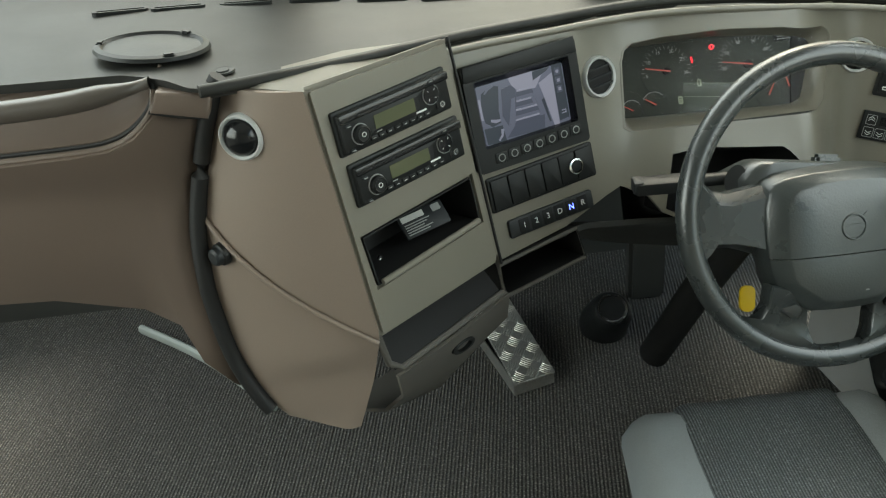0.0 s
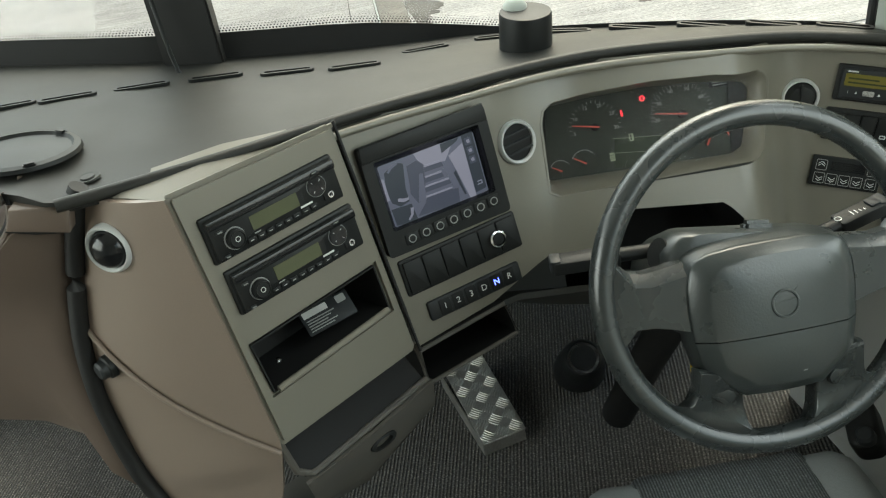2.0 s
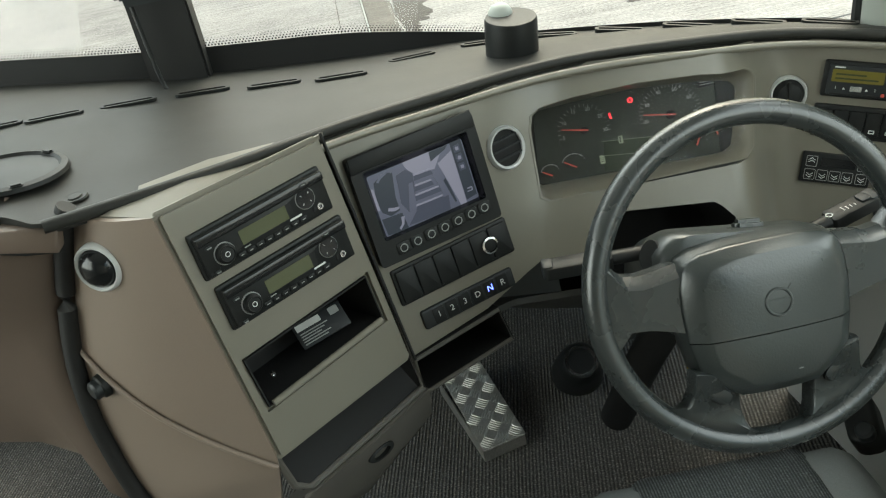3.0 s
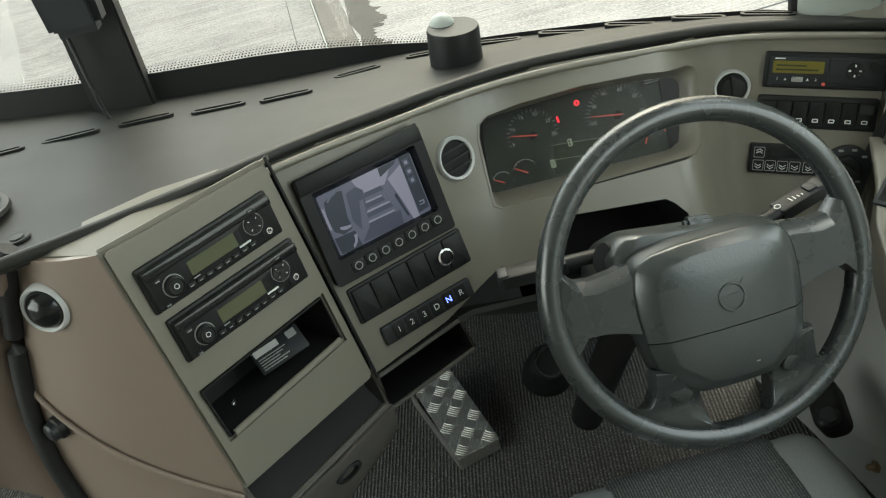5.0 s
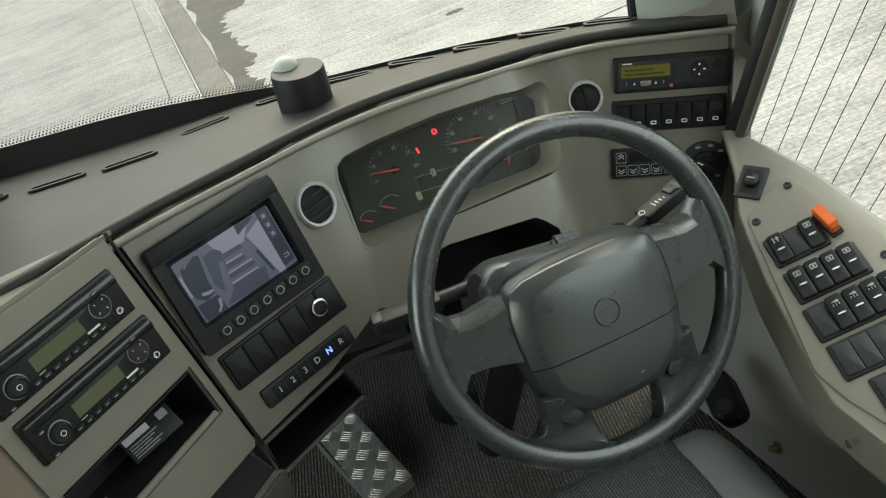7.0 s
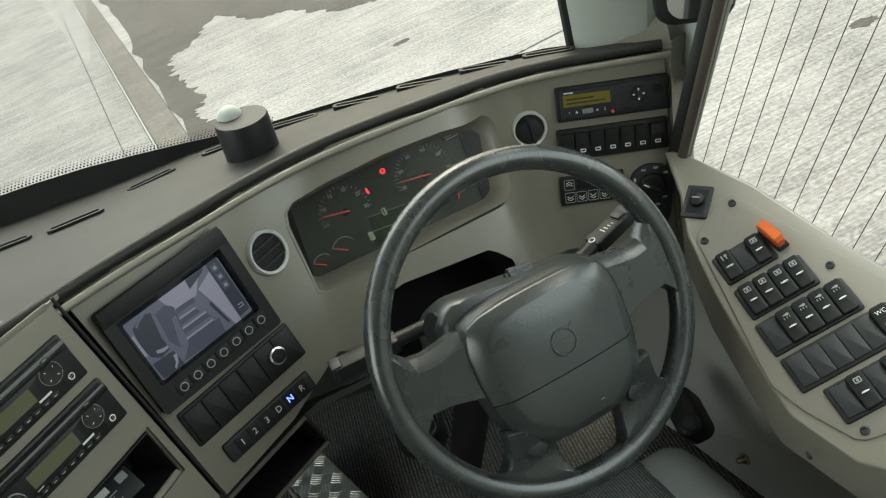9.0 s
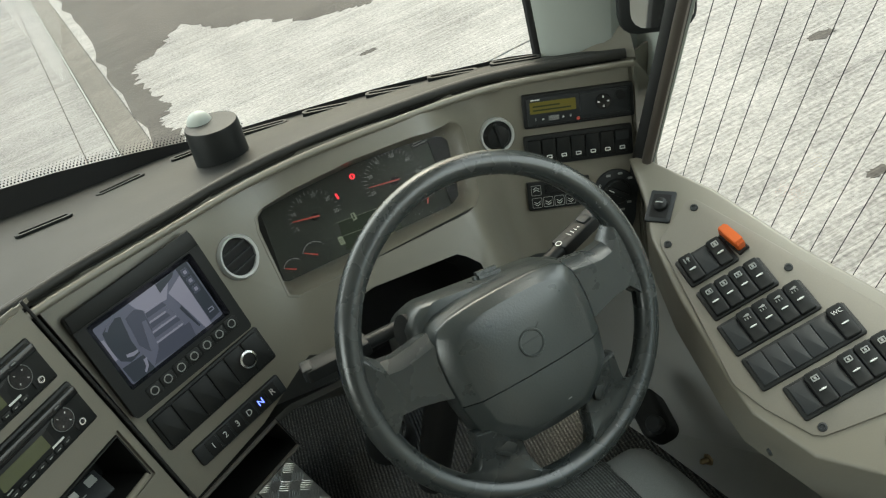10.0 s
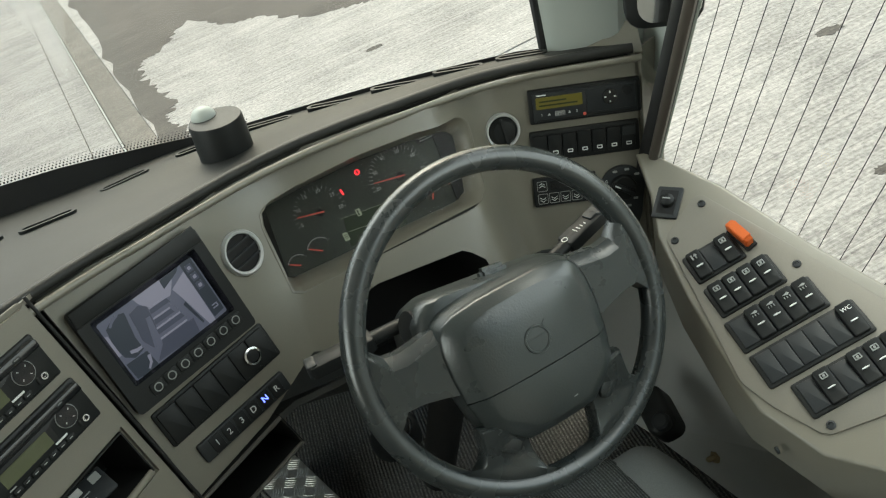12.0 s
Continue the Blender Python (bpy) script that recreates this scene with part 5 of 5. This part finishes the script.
def hub_shape(low):
    """The hub cover: a flat crown with broad bevelled flanks, cut along the seam."""
    bm = loft([[(x * kx, -0.042 + (y + 0.042) * ky, z - 0.6 * (x * kx) ** 2) for x, y in COVER] for kx, ky, z in ((1.0, 1.0, 0.0), (1.0, 1.0, 0.026), (0.99, 0.99, 0.0300), (0.97, 0.975, 0.0325), (0.82, 0.85, 0.0455), (0.78, 0.81, 0.0470), (0.5, 0.53, 0.0488), (0.25, 0.26, 0.0494))], True)
    bm.verts.ensure_lookup_table()
    bm.faces.new(bm.verts[-len(COVER):])
    d = -1 if low else 1
    bmesh.ops.bisect_plane(bm, geom=list(bm.verts) + list(bm.edges) + list(bm.faces), plane_co=(0, -0.0595 + 0.0007 * d, 0), plane_no=(0, d, 0), clear_inner=True)
    rim_edges = [e for e in bm.edges if len(e.link_faces) == 1 and all(abs(v.co.y + 0.0595) < 0.002 for v in e.verts)]
    ex = bmesh.ops.extrude_edge_only(bm, edges=rim_edges)
    for g in ex["geom"]:
        if isinstance(g, bmesh.types.BMVert):
            g.co.z -= 0.006
    return bm


part("airbag_cover", hub_shape(False), HUB, whl, "grained upper hub cover", 24)
part("lower_cover", hub_shape(True), HUB, whl, "plain lower hub cover", 24)
part("seam_shadow", prism([(x * 0.93, -0.042 + (y + 0.042) * 0.93) for x, y in COVER], -0.01, 0.028), DARK, whl)
back_shell = [[(x * k, (0.0 if y < 0 else up) + y * (1.0 if y < 0 else ky), z) for x, y in COVER] for k, ky, up, z in ((1.0, 0.98, 0.0, 0.022), (1.03, 1.02, 0.002, 0.004), (1.02, 1.04, 0.004, -0.018), (0.95, 1.0, 0.004, -0.034))]
part("hub_shell", loft(back_shell, True), HUB, whl, "plain hub housing behind the cover", 30)
part("emblem", lathe([(0.0185, 0.036), (0.0185, 0.0500), (0.0177, 0.0512), (0.0160, 0.0512), (0.0152, 0.0500), (0.0150, 0.036)], 36), HUB, whl, "round embossed emblem", at=Matrix.Translation((0.002, -0.0225, 0.0)))
part("emblem_bar", box(-0.016, -0.0035, 0.034, 0.016, 0.0035, 0.0499), HUB, whl, at=Matrix.Translation((0.002, -0.0225, 0)))
part("emblem_tip", prism([(0.010, 0.0115), (0.018, 0.0120), (0.0185, 0.0195), (0.0155, 0.0165)], 0.034, 0.0498), HUB, whl, at=Matrix.Translation((0.002, -0.0225, 0)))
part("small_mark", box(-0.003, -0.0008, 0.03, 0.003, 0.0008, 0.0484), GREYPRINT, whl, at=Matrix.Translation((0.02, -0.112, -0.001)))

col = thing("steering_column", FW, "dark grey steering column shroud behind the wheel", "steering column")
bm = loft([[(x * kx, y * ky + oy, z) for x, y in rr(-0.125, -0.085, 0.125, 0.052, 0.04, 6)] for kx, ky, oy, z in ((0.9, 0.95, 0.012, -0.010), (1.0, 1.0, 0.012, -0.022), (1.0, 1.0, 0.012, -0.08), (0.9, 0.9, 0.0, -0.16), (0.75, 0.8, -0.02, -0.24))], True)
bm.faces.new(bm.verts[:28])
part("shroud", bm, HUB, col, "", 60)
part("shroud_cap", bend(box(-0.02, 0.0, 0, 0.02, 0.022, 0.02, 0.005), lambda x, y, z: Vector((x + 0.01, y + 0.052, z - 0.05))), HUB, col)
part("left_socket", tube([(-0.125, 0.035, -0.045), (-0.105, 0.03, -0.05), (-0.06, 0.03, -0.05)], 0.021, 18), BLACK, col)
part("column_tube", tube([(0, -0.02, -0.2), (0.0, -0.20, -0.42), (0.0, -0.36, -0.60)], 0.032, 20), DARK, col)
tag = part("yellow_tag", prism(rr(-0.014, -0.025, 0.014, 0.022, 0.012), -0.003, 0.003, 0.001), YELLOW, col, "yellow tag on the column", at=FW.inverted() @ Matrix.Translation((-0.03, 0.237, 0.616)) @ Euler((radians(60), radians(8), 0)).to_matrix().to_4x4())


def stalk(name, a, b, label, right):
    d = (Vector(b) - Vector(a)).normalized()
    ob = thing(name, Matrix.Translation(a) @ d.to_track_quat("X", "Z").to_matrix().to_4x4(), label, "stalk", "column stalks")
    ln = (Vector(b) - Vector(a)).length
    part("arm", tube([(0, 0, 0), (ln * 0.5, 0, 0), (ln * 0.62, 0, 0.001)], 0.012, 14, 0.75), BLACK, ob)
    bm = prism(rr(ln * 0.45, -0.0155, ln, 0.0155, 0.005), -0.009, 0.009, 0.004)
    part("grip", bm, BLACK, ob)
    part("tip", prism(rr(ln - 0.012, -0.013, ln + 0.004, 0.013, 0.004), -0.007, 0.011, 0.003), BLANK, ob)
    for k in range(4 if right else 0):
        part("symbol", box(ln * 0.62 + 0.006 * k, -0.006, 0.009, ln * 0.62 + 0.0015 + 0.006 * k, 0.004 - 0.002 * k, 0.0094), WHITE, ob)
    if right:
        part("ring_symbol", lathe([(0.005, 0.009), (0.005, 0.0095), (0.0037, 0.0095), (0.0037, 0.009)], 16), WHITE, ob, at=Matrix.Translation((ln * 0.47, 0, 0)))
        part("slider", prism(rr(ln * 0.82, -0.009, ln * 0.93, 0.009, 0.002), 0.009, 0.012, 0.001), BLANK, ob)
    return ob


stalk("left_stalk", (-0.095, 0.125, 0.925), (-0.262, 0.132, 0.926), "black indicator stalk on the column", False)
stalk("right_stalk", (0.075, 0.125, 0.895), (0.205, 0.158, 0.915), "black wiper stalk with white symbols", True)

# ---- footwell ----
step = thing("foot_rest", Matrix.Translation((-0.365, 0.665, FLOOR)) @ Matrix.Rotation(radians(17), 4, "Z"), "aluminium tread-plate foot rest on the carpet", "foot rest")
tilt = Matrix.Rotation(radians(11), 4, "X")
plate_top = part("tread_plate", box(-0.055, 0.0, 0.038, 0.055, 0.30, 0.044, 0.002), ALU, step, "diamond tread plate", at=tilt)
part("front_fold", box(-0.055, -0.001, 0.0, 0.055, 0.004, 0.042, 0.002), ALU, step)
tread_bar = None
for j in range(8):
    for i in range(3):
        flip = (i + j) % 2
        for k in range(-2, 3):
            a = Matrix.Translation((-0.0365 + 0.0365 * i, 0.019 + 0.037 * j, 0.044)) @ Matrix.Rotation(radians(48 if flip else -48), 4, "Z") @ Matrix.Translation((0, 0.0062 * k, 0))
            if tread_bar is None:
                tread_bar = part("tread_bar", prism(ring_pts(0, 0, 0.0145, 12, 0.14), 0, 0.0016, 0.0007, 1), ALU, plate_top, at=a)
            else:
                bar = new("tread_bar", tread_bar.data)
                bar.parent, bar.matrix_basis = plate_top, a
for side in (-0.053, 0.053):
    part("side_fold", box(side - 0.002, 0.0, 0.0, side + 0.002, 0.29, 0.04, 0.001), ALU, step)
cap = thing("floor_cap", Matrix.Translation((-0.144, 0.80, 0.19)) @ Euler((radians(40), 0, 0)).to_matrix().to_4x4(), "dark round boot with a bright rim at the column foot", "column boot")
part("boot", lathe([(0.066, -0.12), (0.055, 0.0), (0.045, 0.03), (0.041, 0.035), (0, 0.035)], 36), BLACK, cap)
part("bright_rim", lathe([(0.038, 0.035), (0.038, 0.04), (0.031, 0.04), (0.030, 0.035)], 36), CHROME, cap, "bright metal rim")
ped = thing("pedal_bracket", Matrix.Translation((0.0, 0.98, FLOOR)), "dark pedal bracket in the footwell", "pedal")
part("bracket", box(-0.05, 0, 0, 0.05, 0.05, 0.42, 0.01), WELL, ped)

# ---- windscreen, pillars, side window ----
ws = thing("window_1", Matrix.Identity(4), "large windscreen with a dotted black border", "windscreen", kind="structure")
base = [p + Vector((0, 0.02, 0)) for p in resample(back_pts, 24)]
glass = loft([[p + Vector((0, 0.0, -0.03)) for p in base], [p + Vector((0, 0.10, 0.42)) for p in base], [p + Vector((0, 0.12, 1.15)) for p in base]])
pane = part("pane", thicken(glass, 0.005), GLASS, ws, "clear glass", 60)
pane.visible_shadow = False
band = loft([[p + Vector((0, -0.008, -0.04)) for p in base], [p + Vector((0, 0.000, 0.004 + 0.04 * ease(-p.x, 0.15, 0.55))) for p in base]])
part("black_border", thicken(band, 0.002), DARK, ws, "printed black border", 60)
dots = bmesh.new()
fine = resample(base, 330)
for i, p in enumerate(fine):
    if p.x > -0.16:
        continue
    h = 0.004 + 0.04 * ease(-p.x, 0.15, 0.55)
    for row in range(4):
        c = p + Vector((0, -0.004, h + 0.004 + 0.0042 * row))
        rad = 0.0017 - 0.00035 * row
        off = 0.5 * (row % 2)
        q = c.lerp(fine[min(i + 1, 329)] + Vector((0, -0.004, h + 0.004 + 0.0042 * row)), off)
        vs = [dots.verts.new(q + Vector((rad * math.cos(a), 0, rad * math.sin(a)))) for a in (0.5, 1.55, 2.6, 3.65, 4.7, 5.75)]
        dots.faces.new(vs)
tagged(part("border_dots", dots, DARK, ws), kind="stuff")
post = thing("windscreen_post", Matrix.Translation((-0.775, 0.60, 1.13)), "wide black centre post of the windscreen", "post", kind="structure")
part("post", bend(box(-0.05, -0.012, 0.0, 0.05, 0.03, 1.1, 0.004), lambda x, y, z: Vector((x, y + 0.06 * z, z))), SEAL, post)
part("cable", tube(smooth_path([(-0.035, -0.02, 0.32), (-0.03, -0.03, 0.15), (-0.015, -0.06, 0.03), (0.02, -0.10, -0.005)], 6), 0.0035, 8), BLACK, post, "thin black cable")
boxy = thing("windscreen_camera", Matrix.Translation((-0.775, 0.565, 1.295)), "grey plastic sensor box on the windscreen post", "sensor box")
part("housing", bend(box(-0.05, -0.04, 0.0, 0.048, 0.02, 0.17, 0.014), lambda x, y, z: Vector((x * (0.85 + 0.9 * z), y, z))), BLANK, boxy, "rounded grey housing")

pil = thing("pillar_trim", Matrix.Identity(4), "pale grey-green windscreen pillar trim", "pillar", kind="structure")
lo = [Vector((0.325, 0.448, 1.05)), Vector((0.334, 0.424, 1.034)), Vector((0.416, 0.392, 1.03)), Vector((0.474, 0.407, 0.991)), Vector((0.447, 0.313, 0.949))]
hi = [p + Vector((0.07, 0.06, 0.75)) + Vector((0.06 * k, 0, 0)) for k, p in enumerate(lo)]
part("trim", thicken(loft([lo, [a.lerp(b, 0.5) for a, b in zip(lo, hi)], hi]), 0.01), PILLAR, pil, "pale trim", 30)
part("shoulder", thicken(loft([[Vector((0.34, 0.435, 1.055)), Vector((0.40, 0.41, 1.062)), Vector((0.455, 0.38, 1.07))], [Vector((0.335, 0.395, 1.045)), Vector((0.39, 0.365, 1.04)), Vector((0.43, 0.335, 1.03))]]), 0.01), BEIGE, pil, "beige shoulder", 60)
corner = [Vector((0.385, 0.285, 0.86)) + Vector((0.17, -0.986, 0)).normalized() * a + Vector((0, 0, z)) for a, z in ((-0.012, -0.02), (0.16, 0.33), (0.38, 0.80))]
part("corner_trim", thicken(loft([[lo[4], lo[4].lerp(hi[4], 0.5), hi[4]], [a.lerp(b, 0.5) + Vector((0.004, 0.012, 0)) for a, b in zip((lo[4], lo[4].lerp(hi[4], 0.5), hi[4]), corner)], corner]), 0.008), PILLAR, pil, "pale trim beside the side window", 60)
part("edge_seal", tube([Vector((0.318, 0.455, 1.04)), Vector((0.40, 0.53, 1.80))], 0.008, 8), SEAL, pil)

# driver's side window: frame, glass, heating wires
side_n = Vector((0.986, 0.17, 0)).normalized()
along = Vector((0.17, -0.986, 0)).normalized()
org = Vector((0.385, 0.285, 0.86))


def side(a, z, o=0.0):
    return org + along * a + Vector((0, 0, z)) + side_n * o


sw = thing("window_2", Matrix.Identity(4), "driver's side window with vertical heating wires", "side window", kind="structure")
part("front_frame", tube([side(-0.028, -0.02), side(0.142, 0.33), side(0.372, 0.80)], 0.014, 10, 1.4), SEAL, sw, "black window seal")
part("frame_strip", tube([side(-0.010, -0.02, -0.010), side(0.158, 0.33, -0.010), side(0.386, 0.80, -0.010)], 0.008, 10, 1.2), DUSK, sw, "taupe window frame")
pane = part("pane", thicken(loft([[side(-0.01, -0.25, 0.012), side(1.6, -0.75, 0.012)], [side(0.4, 0.85, 0.012), side(1.6, 0.9, 0.012)]]), 0.004), GLASS, sw, "clear glass")
pane.visible_shadow = False
for k in range(26):
    a = 0.018 + 0.0322 * k
    part("heating_wire", tube([side(a, -0.02 - 0.3 * max(a, 0), 0.006), side(a + 0.5 * (0.34 + 0.3 * max(a, 0)), 0.32, 0.006), side(a + 0.5 * (0.79 + 0.3 * max(a, 0)), 0.77, 0.006)], 0.00065, 5), SEAL, sw)
part("sill", thicken(loft([[side(0.05, -0.02, -0.02), side(0.5, -0.135, -0.02), side(1.6, -0.42, -0.02)], [side(0.05, -0.04, 0.02), side(0.5, -0.155, 0.02), side(1.6, -0.44, 0.02)]]), 0.012), LOWER, sw, "dark window sill", 60)
outside = part("wall_right", thicken(loft([[side(-0.4, -0.05, 0.035), side(0.5, -0.17, 0.035), side(3.2, -0.3, 0.035)], [side(-0.4, -1.2, 0.035), side(0.5, -1.2, 0.035), side(3.2, -1.2, 0.035)]]), 0.03), LINING)
tagged(outside, "plain side wall below the driver's window", "wall", kind="structure")
mir = thing("corner_mirror", fr((0.455, 0.288, 1.118), -30, 8, -8), "small black framed mirror on the pillar", "mirror")
part("housing", prism(rr(-0.06, -0.045, 0.06, 0.11, 0.03), -0.03, 0.0, 0.006), BLACK, mir)
part("mirror_glass", prism(rr(-0.040, -0.036, 0.056, 0.10, 0.025), 0.0, 0.002), MIRROR, mir, "mirror glass")
